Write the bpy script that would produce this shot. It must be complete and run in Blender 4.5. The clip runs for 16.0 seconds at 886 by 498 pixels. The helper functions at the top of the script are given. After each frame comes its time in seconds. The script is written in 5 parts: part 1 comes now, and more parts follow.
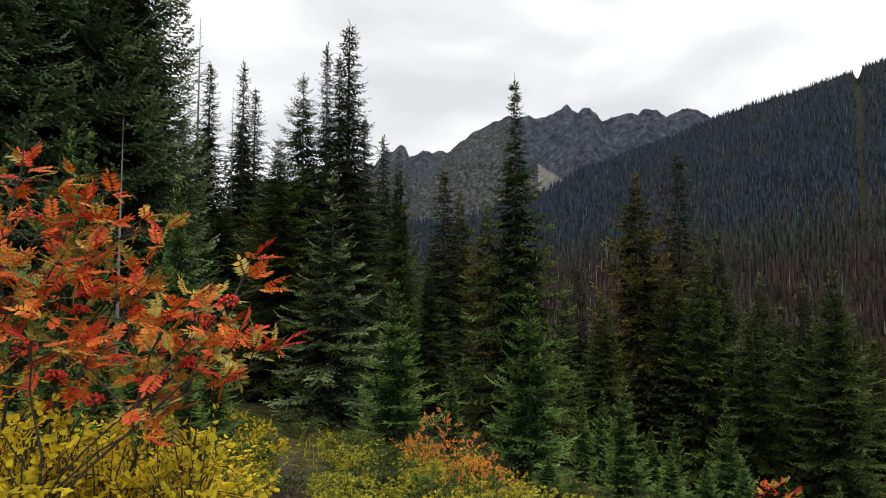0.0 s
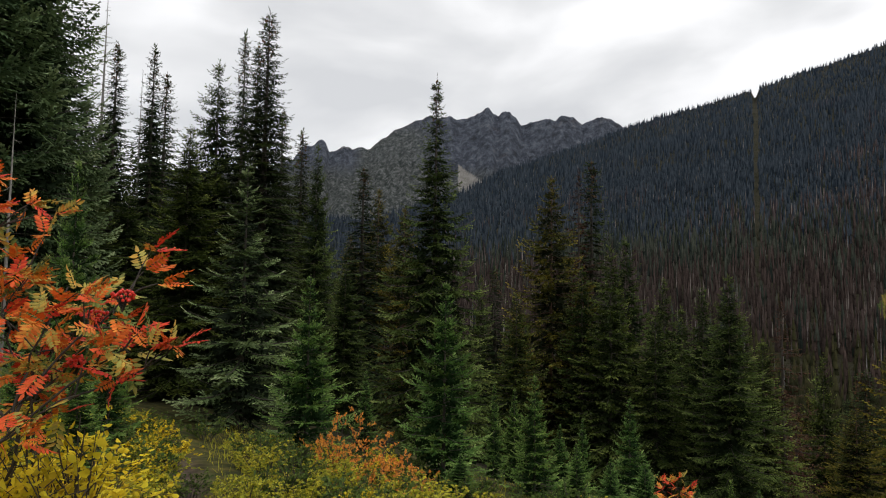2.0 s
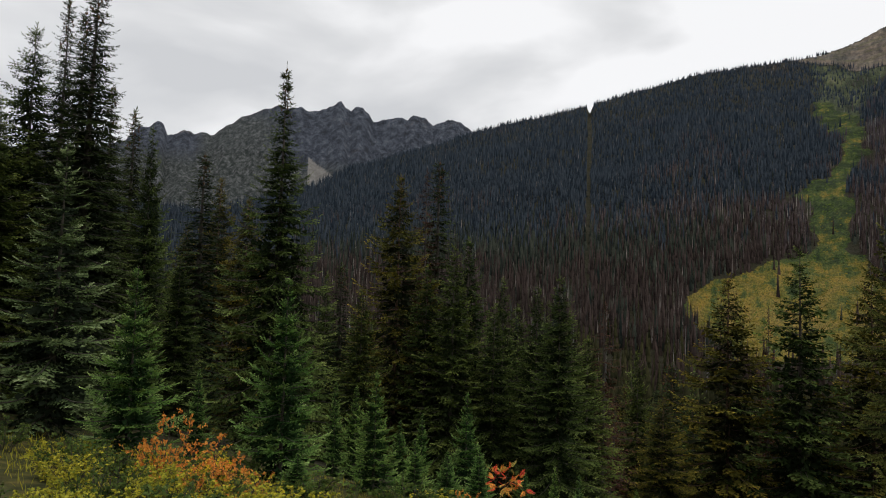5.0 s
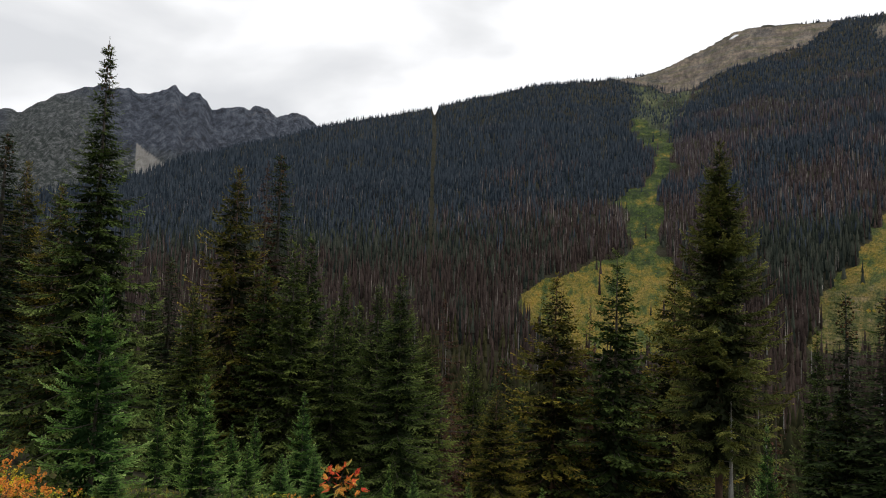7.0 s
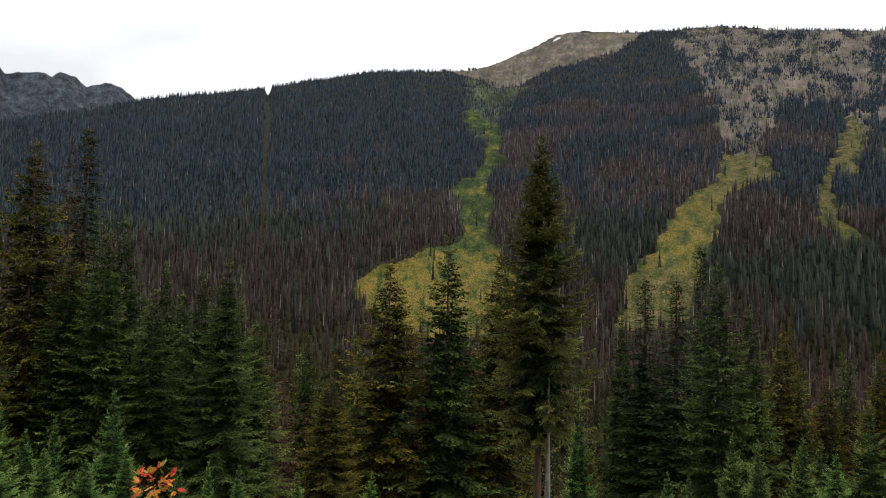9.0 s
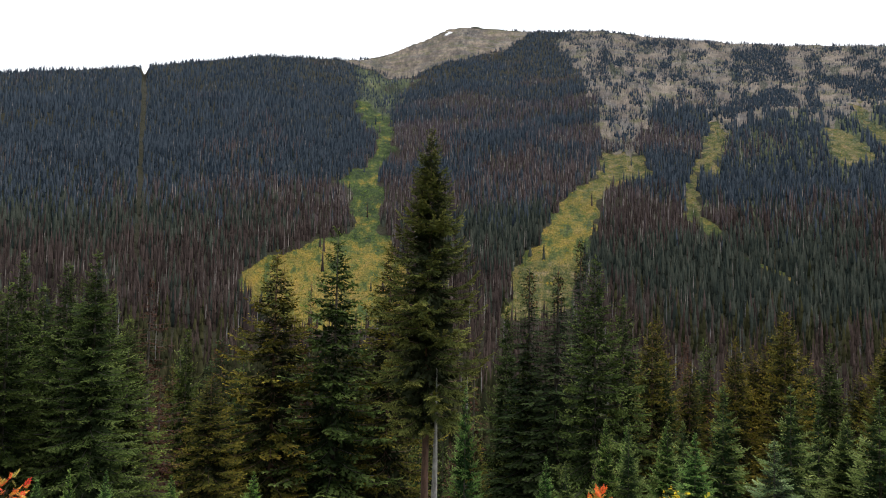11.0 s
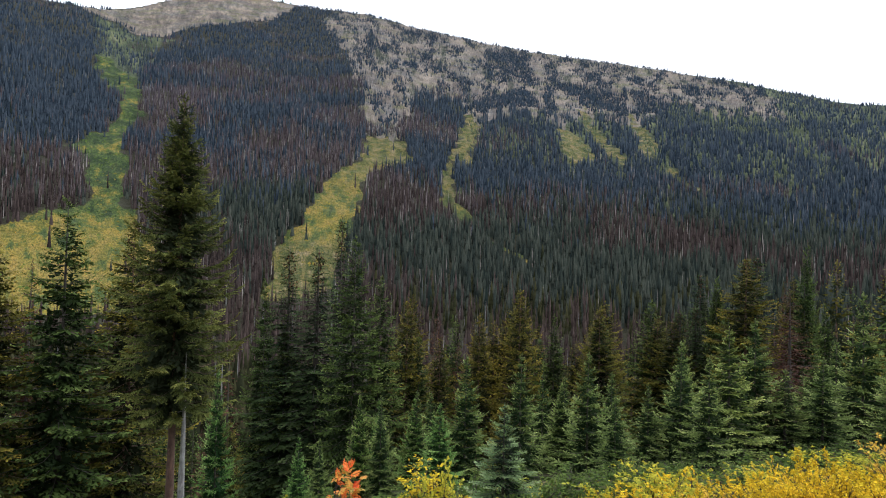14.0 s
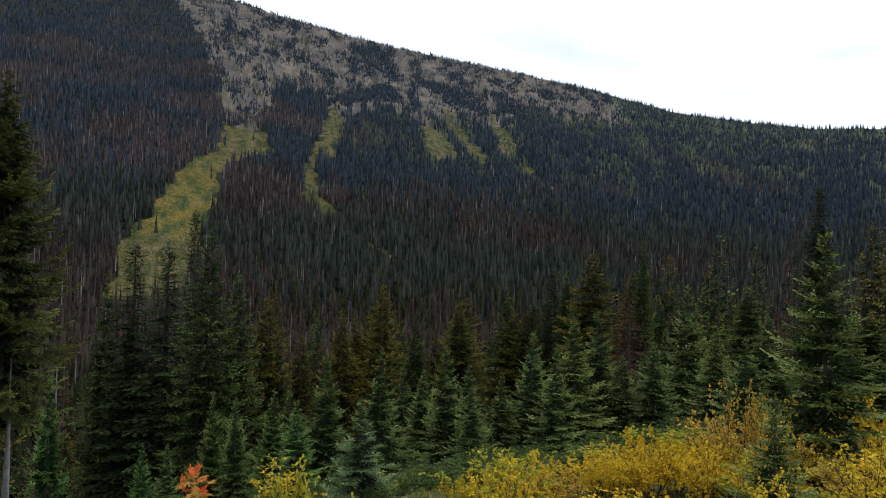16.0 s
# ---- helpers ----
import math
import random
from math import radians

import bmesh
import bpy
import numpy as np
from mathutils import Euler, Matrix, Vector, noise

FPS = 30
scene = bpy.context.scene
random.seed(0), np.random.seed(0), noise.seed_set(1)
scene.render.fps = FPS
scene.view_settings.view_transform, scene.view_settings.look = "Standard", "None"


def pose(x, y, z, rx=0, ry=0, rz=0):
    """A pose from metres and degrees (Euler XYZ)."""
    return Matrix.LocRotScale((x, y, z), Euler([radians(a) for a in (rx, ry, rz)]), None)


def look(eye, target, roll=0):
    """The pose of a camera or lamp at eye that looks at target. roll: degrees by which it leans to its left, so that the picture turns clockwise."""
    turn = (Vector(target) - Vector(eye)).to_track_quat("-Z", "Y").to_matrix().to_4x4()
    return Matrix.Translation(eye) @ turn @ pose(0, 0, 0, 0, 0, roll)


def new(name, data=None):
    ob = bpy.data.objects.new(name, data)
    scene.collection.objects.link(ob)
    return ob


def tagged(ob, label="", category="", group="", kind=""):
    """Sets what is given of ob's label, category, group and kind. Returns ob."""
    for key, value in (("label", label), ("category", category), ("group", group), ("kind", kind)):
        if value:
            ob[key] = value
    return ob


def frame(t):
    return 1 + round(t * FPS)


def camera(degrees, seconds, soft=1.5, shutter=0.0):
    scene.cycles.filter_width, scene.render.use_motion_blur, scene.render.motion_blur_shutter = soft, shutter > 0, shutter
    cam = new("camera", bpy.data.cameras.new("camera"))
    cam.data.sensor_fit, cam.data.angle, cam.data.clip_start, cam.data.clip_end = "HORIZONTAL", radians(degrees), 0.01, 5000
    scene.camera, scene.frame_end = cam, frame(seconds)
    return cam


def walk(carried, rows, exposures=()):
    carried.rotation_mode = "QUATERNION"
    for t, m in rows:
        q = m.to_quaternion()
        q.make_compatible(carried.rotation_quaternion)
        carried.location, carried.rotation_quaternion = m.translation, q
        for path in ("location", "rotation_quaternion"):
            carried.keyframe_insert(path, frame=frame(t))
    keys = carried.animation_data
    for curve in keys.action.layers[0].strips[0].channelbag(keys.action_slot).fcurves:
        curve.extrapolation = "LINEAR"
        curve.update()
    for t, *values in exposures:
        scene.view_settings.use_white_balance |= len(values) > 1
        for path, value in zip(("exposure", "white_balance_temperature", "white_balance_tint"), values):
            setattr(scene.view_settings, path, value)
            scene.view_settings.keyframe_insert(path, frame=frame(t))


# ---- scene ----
import functools

cam = camera(68.6, 16.0, soft=1.1)
EYE = 1.6
ROWS = [
    (0.0, -0.002, 0.008, -0.000, 93.94, 0.01, 0.28),
    (0.5, -0.006, 0.037, 0.003, 93.99, -0.24, -0.95),
    (1.0, -0.003, 0.049, 0.003, 94.00, -0.33, -2.45),
    (1.5, 0.006, 0.056, 0.004, 93.95, -0.61, -4.71),
    (2.0, 0.012, 0.066, 0.003, 93.87, -1.00, -6.98),
    (2.5, 0.023, 0.065, 0.002, 93.81, -0.98, -8.92),
    (3.0, 0.031, 0.070, 0.003, 93.77, -1.06, -10.68),
    (3.5, 0.043, 0.074, 0.005, 93.73, -1.47, -12.74),
    (6.0, 0.104, 0.094, 0.017, 94.13, -1.82, -26.53),
    (6.5, 0.134, 0.098, 0.019, 94.22, -1.86, -30.05),
    (7.0, 0.157, 0.094, 0.019, 94.14, -1.95, -34.09),
    (7.5, 0.178, 0.086, 0.020, 93.95, -1.76, -37.79),
    (8.0, 0.214, 0.088, 0.018, 93.71, -1.61, -41.71),
    (8.5, 0.244, 0.083, 0.016, 93.48, -1.55, -45.32),
    (9.0, 0.269, 0.088, 0.014, 93.35, -1.33, -48.48),
    (9.5, 0.276, 0.071, 0.013, 93.28, -1.30, -51.53),
    (12.0, 0.358, 0.053, 0.056, 92.50, -1.55, -63.93),
    (12.5, 0.339, 0.022, 0.042, 92.33, -1.85, -68.32),
    (13.0, 0.341, 0.000, 0.043, 91.81, -1.83, -72.91),
    (13.5, 0.386, -0.002, 0.031, 91.58, -1.72, -76.31),
    (14.0, 0.416, -0.009, 0.024, 91.60, -1.66, -78.84),
    (14.5, 0.398, -0.037, 0.030, 91.57, -1.59, -81.54),
    (15.0, 0.395, -0.058, 0.032, 91.60, -1.60, -84.83),
    (15.5, 0.390, -0.082, 0.031, 91.76, -1.66, -87.89),
    (16.0, 0.378, -0.109, 0.033, 91.49, -1.53, -90.79),
]
EXPOSURES = [(0.0, 0.02, 6500, 10), (1.0, -0.08, 6500, 10), (3.5, -0.18, 6500, 10), (6.0, -0.33, 6500, 10), (7.0, -0.06, 6500, 10), (8.0, 0.05, 6480, 10), (9.5, 0.3, 6450, 10), (12.5, 0.8, 5950, 10), (15.0, 0.88, 5780, 10), (15.5, 0.47, 5780, 10), (16.0, -0.02, 5780, 10)]
walk(cam, [(t, pose(x, y, EYE + z, rx, ry, rz)) for t, x, y, z, rx, ry, rz in ROWS], EXPOSURES)

# ---- sky and sun: high overcast ----
world = bpy.data.worlds.new("overcast_sky")
scene.world = world
world.use_nodes = True
nt = world.node_tree
nt.nodes.clear()
wout = nt.nodes.new("ShaderNodeOutputWorld")
sky = nt.nodes.new("ShaderNodeTexSky")
sky.sky_type, sky.sun_disc = "NISHITA", False
sky.sun_elevation, sky.sun_rotation = radians(48), radians(150)
blue = nt.nodes.new("ShaderNodeBackground")
blue.inputs["Strength"].default_value = 0.08
nt.links.new(sky.outputs[0], blue.inputs["Color"])
where = nt.nodes.new("ShaderNodeTexCoord")
squash = nt.nodes.new("ShaderNodeMapping")
squash.inputs["Scale"].default_value = (1.0, 1.0, 2.3)
squash.inputs["Location"].default_value = (0.35, 0.1, 0.2)
nt.links.new(where.outputs["Generated"], squash.inputs["Vector"])
cloud = nt.nodes.new("ShaderNodeTexNoise")
cloud.inputs["Scale"].default_value, cloud.inputs["Detail"].default_value = 3.2, 5.0
cloud.inputs["Roughness"].default_value, cloud.inputs["Distortion"].default_value = 0.42, 0.3
nt.links.new(squash.outputs[0], cloud.inputs["Vector"])
tone = nt.nodes.new("ShaderNodeValToRGB")
tone.color_ramp.elements[0].position, tone.color_ramp.elements[0].color = 0.36, (0.83, 0.84, 0.86, 1)
tone.color_ramp.elements[1].position, tone.color_ramp.elements[1].color = 0.58, (1.24, 1.24, 1.25, 1)
mid = tone.color_ramp.elements.new(0.47)
mid.color = (0.99, 0.995, 1.005, 1)
split = nt.nodes.new("ShaderNodeSeparateXYZ")
nt.links.new(where.outputs["Generated"], split.inputs[0])
thin = nt.nodes.new("ShaderNodeMath")
thin.operation = "MULTIPLY_ADD"
thin.inputs[1].default_value = 0.13
nt.links.new(split.outputs[0], thin.inputs[0])
nt.links.new(cloud.outputs[0], thin.inputs[2])
nt.links.new(thin.outputs[0], tone.inputs[0])
white = nt.nodes.new("ShaderNodeBackground")
white.inputs["Strength"].default_value = 1.0
nt.links.new(tone.outputs[0], white.inputs["Color"])
veil = nt.nodes.new("ShaderNodeMixShader")
veil.inputs[0].default_value = 0.9
nt.links.new(blue.outputs[0], veil.inputs[1])
nt.links.new(white.outputs[0], veil.inputs[2])
nt.links.new(veil.outputs[0], wout.inputs[0])

sun = new("sun", bpy.data.lights.new("sun", "SUN"))
sun.data.energy, sun.data.angle, sun.data.color = 0.9, radians(25), (1.0, 0.97, 0.92)
sun.matrix_world = look((60, -105, 130), (0, 0, 0))


# ---- materials ----
def material(name):
    m = bpy.data.materials.new(name)
    m.use_nodes = True
    t = m.node_tree
    t.nodes.clear()
    out = t.nodes.new("ShaderNodeOutputMaterial")
    bsdf = t.nodes.new("ShaderNodeBsdfPrincipled")
    t.links.new(bsdf.outputs[0], out.inputs[0])
    return m, t, bsdf, out


def ramp(t, factor, stops):
    node = t.nodes.new("ShaderNodeValToRGB")
    el = node.color_ramp.elements
    while len(el) < len(stops):
        el.new(0.5)
    for e, (p, c) in zip(el, stops):
        e.position, e.color = p, (*c, 1)
    t.links.new(factor, node.inputs[0])
    return node.outputs[0]


def mixed(t, factor, a, b, blend="MIX"):
    node = t.nodes.new("ShaderNodeMix")
    node.data_type, node.blend_type = "RGBA", blend
    for socket, value in ((node.inputs[0], factor), (node.inputs[6], a), (node.inputs[7], b)):
        if isinstance(value, bpy.types.NodeSocket):
            t.links.new(value, socket)
        elif isinstance(value, tuple):
            socket.default_value = (*value, 1)
        else:
            socket.default_value = value
    return node.outputs[2]


def noise_of(t, scale, detail=4, rough=0.55, coord="Object", stretch=(1, 1, 1)):
    c = t.nodes.new("ShaderNodeTexCoord")
    m = t.nodes.new("ShaderNodeMapping")
    m.inputs["Scale"].default_value = stretch
    n = t.nodes.new("ShaderNodeTexNoise")
    n.inputs["Scale"].default_value, n.inputs["Detail"].default_value, n.inputs["Roughness"].default_value = scale, detail, rough
    t.links.new(c.outputs[coord], m.inputs[0])
    t.links.new(m.outputs[0], n.inputs["Vector"])
    return n.outputs[0]


def streaks(t, scale, detail=6, rough=0.6, along="down"):
    """Noise drawn out down the slope, from the attributes across and down, in metres."""
    c = t.nodes.new("ShaderNodeCombineXYZ")
    t.links.new(attribute(t, "across"), c.inputs[0])
    t.links.new(attribute(t, along), c.inputs[1])
    n = t.nodes.new("ShaderNodeTexNoise")
    n.inputs["Scale"].default_value, n.inputs["Detail"].default_value, n.inputs["Roughness"].default_value = scale, detail, rough
    t.links.new(c.outputs[0], n.inputs["Vector"])
    return n.outputs[0]


def bumped(t, bsdf, height, strength, distance):
    b = t.nodes.new("ShaderNodeBump")
    b.inputs["Strength"].default_value, b.inputs["Distance"].default_value = strength, distance
    t.links.new(height, b.inputs["Height"])
    t.links.new(b.outputs[0], bsdf.inputs["Normal"])


def attribute(t, name):
    a = t.nodes.new("ShaderNodeAttribute")
    a.attribute_name = name
    return a.outputs["Fac"]


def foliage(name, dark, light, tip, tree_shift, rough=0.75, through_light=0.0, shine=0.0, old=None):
    """Leaves or needles: varied leaf by leaf, with paler young growth at the ends of the twigs, and plant by plant. old
    darkens the inner needles, so that the crown's shade is in their colour.
    """
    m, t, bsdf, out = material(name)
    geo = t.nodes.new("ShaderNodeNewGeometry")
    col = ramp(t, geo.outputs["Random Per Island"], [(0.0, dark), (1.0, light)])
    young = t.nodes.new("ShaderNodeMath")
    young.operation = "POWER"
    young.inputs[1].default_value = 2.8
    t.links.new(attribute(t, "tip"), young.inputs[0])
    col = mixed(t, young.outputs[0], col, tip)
    # shade inside the crown, put into the colour of the oldest needles
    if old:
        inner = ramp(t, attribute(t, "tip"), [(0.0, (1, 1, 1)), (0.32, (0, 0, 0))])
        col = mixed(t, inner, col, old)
    info = t.nodes.new("ShaderNodeObjectInfo")
    shift = ramp(t, info.outputs["Random"], [(0.0, tree_shift[0]), (0.5, (1, 1, 1)), (1.0, tree_shift[1])])
    col = mixed(t, 1.0, col, shift, "MULTIPLY")
    patch = ramp(t, noise_of(t, 0.9, 3), [(0.3, (0.72, 0.72, 0.72)), (0.7, (1.2, 1.2, 1.2))])
    col = mixed(t, 1.0, col, patch, "MULTIPLY")
    t.links.new(col, bsdf.inputs["Base Color"])
    bsdf.inputs["Roughness"].default_value = rough
    bsdf.inputs["Specular IOR Level"].default_value = shine
    if through_light:
        trans = t.nodes.new("ShaderNodeBsdfTranslucent")
        t.links.new(col, trans.inputs["Color"])
        mix = t.nodes.new("ShaderNodeMixShader")
        mix.inputs[0].default_value = through_light
        t.links.new(bsdf.outputs[0], mix.inputs[1])
        t.links.new(trans.outputs[0], mix.inputs[2])
        t.links.new(mix.outputs[0], out.inputs[0])
    return m


def bark(name, dark, light, scale=9.0):
    m, t, bsdf, out = material(name)
    n = noise_of(t, scale, 6, 0.65, stretch=(1, 1, 0.25))
    col = ramp(t, n, [(0.3, dark), (0.7, light)])
    stain = ramp(t, noise_of(t, 1.1, 3), [(0.35, (0.7, 0.72, 0.68)), (0.65, (1.1, 1.08, 1.05))])
    t.links.new(mixed(t, 1.0, col, stain, "MULTIPLY"), bsdf.inputs["Base Color"])
    bsdf.inputs["Roughness"].default_value = 0.9
    bumped(t, bsdf, n, 0.6, 0.02)
    return m


NEUTRAL = ((0.82, 0.86, 0.84), (1.18, 1.1, 0.95))
# tip: new growth, brightened as if lit; old: inner needles, darkened as if shaded
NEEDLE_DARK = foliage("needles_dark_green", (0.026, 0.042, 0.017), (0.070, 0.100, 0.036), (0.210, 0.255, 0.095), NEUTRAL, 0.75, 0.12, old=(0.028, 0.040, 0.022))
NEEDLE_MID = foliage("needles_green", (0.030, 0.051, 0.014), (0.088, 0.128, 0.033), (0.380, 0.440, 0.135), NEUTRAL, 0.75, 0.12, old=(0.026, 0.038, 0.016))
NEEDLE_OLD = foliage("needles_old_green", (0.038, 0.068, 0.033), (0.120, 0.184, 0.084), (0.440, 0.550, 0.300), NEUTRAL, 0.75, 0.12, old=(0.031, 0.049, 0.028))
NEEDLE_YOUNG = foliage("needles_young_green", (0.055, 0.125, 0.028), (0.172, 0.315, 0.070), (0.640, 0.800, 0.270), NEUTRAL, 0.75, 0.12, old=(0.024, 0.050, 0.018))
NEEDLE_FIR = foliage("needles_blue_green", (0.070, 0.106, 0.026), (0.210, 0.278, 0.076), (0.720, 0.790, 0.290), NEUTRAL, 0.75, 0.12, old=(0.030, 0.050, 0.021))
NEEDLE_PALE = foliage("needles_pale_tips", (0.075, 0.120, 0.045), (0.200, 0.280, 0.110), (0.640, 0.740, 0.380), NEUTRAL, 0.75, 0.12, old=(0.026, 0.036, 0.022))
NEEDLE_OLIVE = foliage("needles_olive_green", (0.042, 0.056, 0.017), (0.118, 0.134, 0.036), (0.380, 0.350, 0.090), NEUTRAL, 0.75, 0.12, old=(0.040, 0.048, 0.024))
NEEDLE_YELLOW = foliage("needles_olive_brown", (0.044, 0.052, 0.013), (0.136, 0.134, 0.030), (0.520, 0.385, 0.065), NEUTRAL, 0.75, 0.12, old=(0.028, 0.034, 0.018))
NEEDLE_DEAD = foliage("needles_dead_brown", (0.048, 0.025, 0.018), (0.120, 0.062, 0.043), (0.145, 0.080, 0.054), NEUTRAL)
CONE = foliage("fir_cones_brown", (0.045, 0.030, 0.020), (0.17, 0.105, 0.060), (0.1, 0.07, 0.04), NEUTRAL)
BARK = bark("bark_grey_brown", (0.035, 0.028, 0.023), (0.12, 0.10, 0.085))
BARK_RED = bark("bark_red_brown", (0.07, 0.037, 0.027), (0.20, 0.115, 0.08))
WOOD_GREY = bark("weathered_dead_wood", (0.16, 0.15, 0.14), (0.42, 0.40, 0.37))
STEM = bark("shrub_stem_bark", (0.03, 0.022, 0.018), (0.10, 0.08, 0.065), 30)
ASH_LEAF, at_, ab_, ao_ = material("rowan_leaves")
ash_rand = at_.nodes.new("ShaderNodeNewGeometry").outputs["Random Per Island"]
ash_col = ramp(at_, attribute(at_, "tip"), [(0.0, (0.68, 0.045, 0.030)), (0.2, (0.82, 0.11, 0.035)), (0.45, (0.90, 0.23, 0.035)), (0.62, (0.78, 0.42, 0.07)), (0.78, (0.50, 0.44, 0.10)), (0.95, (0.13, 0.21, 0.05))])
ash_col = mixed(at_, 1.0, ash_col, ramp(at_, ash_rand, [(0.0, (0.8, 0.78, 0.78)), (1.0, (1.12, 1.15, 1.1))]), "MULTIPLY")
ash_col = mixed(at_, 1.0, ash_col, ramp(at_, noise_of(at_, 45, 3), [(0.35, (0.8, 0.7, 0.7)), (0.65, (1.08, 1.1, 1.05))]), "MULTIPLY")
at_.links.new(ash_col, ab_.inputs["Base Color"])
ab_.inputs["Roughness"].default_value = 0.65
ab_.inputs["Specular IOR Level"].default_value = 0.3
ash_tr, ash_mix = at_.nodes.new("ShaderNodeBsdfTranslucent"), at_.nodes.new("ShaderNodeMixShader")
at_.links.new(ash_col, ash_tr.inputs["Color"])
ash_mix.inputs[0].default_value = 0.2
for ash_a, ash_b in ((ab_.outputs[0], ash_mix.inputs[1]), (ash_tr.outputs[0], ash_mix.inputs[2]), (ash_mix.outputs[0], ao_.inputs[0])):
    at_.links.new(ash_a, ash_b)
BERRY, bt, bb, _ = material("rowan_berries")
bt.links.new(ramp(bt, noise_of(bt, 40, 2), [(0.3, (0.55, 0.02, 0.015)), (0.7, (0.78, 0.05, 0.03))]), bb.inputs["Base Color"])
bb.inputs["Roughness"].default_value = 0.3
VARY = ((0.8, 0.85, 0.8), (1.1, 1.1, 1.0))
LEAF_YELLOW = foliage("leaves_yellow", (0.50, 0.34, 0.025), (1.0, 0.76, 0.045), (1.0, 0.82, 0.07), VARY, 0.45, 0.3)
LEAF_WILLOW = foliage("leaves_golden", (0.48, 0.31, 0.02), (1.0, 0.70, 0.04), (1.0, 0.76, 0.05), VARY, 0.5, 0.25)
LEAF_LIME = foliage("leaves_yellow_green", (0.16, 0.23, 0.04), (0.74, 0.62, 0.06), (0.66, 0.60, 0.09), VARY, 0.5, 0.35)
LEAF_GREEN = foliage("leaves_green", (0.05, 0.10, 0.03), (0.15, 0.20, 0.05), (0.18, 0.22, 0.06), VARY, 0.5, 0.3)
LEAF_ORANGE = foliage("leaves_orange", (0.82, 0.26, 0.06), (1.0, 0.50, 0.10), (0.95, 0.36, 0.08), VARY, 0.5, 0.35)
LEAF_RED = foliage("leaves_scarlet", (0.55, 0.06, 0.03), (0.75, 0.14, 0.05), (0.65, 0.10, 0.04), VARY, 0.45, 0.35)
LEAF_RUST = foliage("leaves_rust", (0.42, 0.25, 0.05), (0.95, 0.64, 0.09), (0.95, 0.66, 0.11), VARY, 0.55, 0.3)

# slopes of the valley: forest floor, avalanche meadows, bare rock, soil of the trail
GROUND, gt, gb, _ = material("hillside_ground")
far_noise = noise_of(gt, 0.02, 8, 0.62)
near_noise = noise_of(gt, 2.5, 6, 0.6)
floor_col = ramp(gt, near_noise, [(0.3, (0.014, 0.013, 0.009)), (0.7, (0.045, 0.042, 0.020))])
turned = gt.nodes.new("ShaderNodeMath")
turned.operation = "MULTIPLY_ADD"
turned.inputs[1].default_value = 0.13
gt.links.new(attribute(gt, "gold"), turned.inputs[0])
gt.links.new(streaks(gt, 0.028, 9, 0.72, "fall"), turned.inputs[2])
meadow_col = ramp(gt, turned.outputs[0], [(0.46, (0.030, 0.047, 0.016)), (0.53, (0.066, 0.094, 0.026)), (0.57, (0.105, 0.115, 0.028)), (0.62, (0.225, 0.170, 0.032)), (0.70, (0.24, 0.170, 0.044))])
tuft = ramp(gt, streaks(gt, 0.35, 5, 0.65, "fall"), [(0.38, (0.36, 0.43, 0.34)), (0.6, (1.05, 1.03, 0.95))])
dry_col = ramp(gt, streaks(gt, 0.06, 8, 0.7, "fall"), [(0.36, (0.038, 0.056, 0.018)), (0.45, (0.088, 0.090, 0.028)), (0.52, (0.155, 0.128, 0.044)), (0.61, (0.20, 0.155, 0.09))])
meadow_col = mixed(gt, attribute(gt, "dry"), meadow_col, dry_col)
meadow_col = mixed(gt, 1.0, meadow_col, ramp(gt, streaks(gt, 0.05, 6, 0.7, "fall"), [(0.40, (0.62, 0.74, 0.62)), (0.52, (1.0, 1.0, 1.0)), (0.62, (1.22, 1.08, 1.0))]), "MULTIPLY")
meadow_col = mixed(gt, 1.0, meadow_col, tuft, "MULTIPLY")
rock_col = ramp(gt, streaks(gt, 0.03, 9, 0.72), [(0.34, (0.082, 0.073, 0.068)), (0.5, (0.152, 0.134, 0.121)), (0.66, (0.225, 0.200, 0.180))])
soil_col = ramp(gt, noise_of(gt, 14, 5, 0.7), [(0.3, (0.060, 0.042, 0.032)), (0.7, (0.18, 0.132, 0.102))])
scrub_col = ramp(gt, noise_of(gt, 3.0, 5, 0.65), [(0.3, (0.025, 0.03, 0.012)), (0.5, (0.07, 0.07, 0.02)), (0.7, (0.14, 0.11, 0.03))])
gcol = mixed(gt, attribute(gt, "scrub"), floor_col, scrub_col)
thicket_col = ramp(gt, streaks(gt, 0.05, 8, 0.7), [(0.38, (0.018, 0.024, 0.014)), (0.5, (0.048, 0.060, 0.030)), (0.6, (0.095, 0.105, 0.045)), (0.68, (0.14, 0.135, 0.085))])
gcol = mixed(gt, attribute(gt, "thicket"), gcol, thicket_col)


def frayed(t, name, scale, amount=1.1):
    """An attribute's border, frayed by noise."""
    add = t.nodes.new("ShaderNodeMath")
    add.operation = "MULTIPLY_ADD"
    add.inputs[1].default_value = amount
    t.links.new(streaks(t, scale, 6, 0.7, "fall"), add.inputs[0])
    t.links.new(attribute(t, name), add.inputs[2])
    return ramp(t, add.outputs[0], [(0.46 + amount / 2, (0, 0, 0)), (0.56 + amount / 2, (1, 1, 1))])


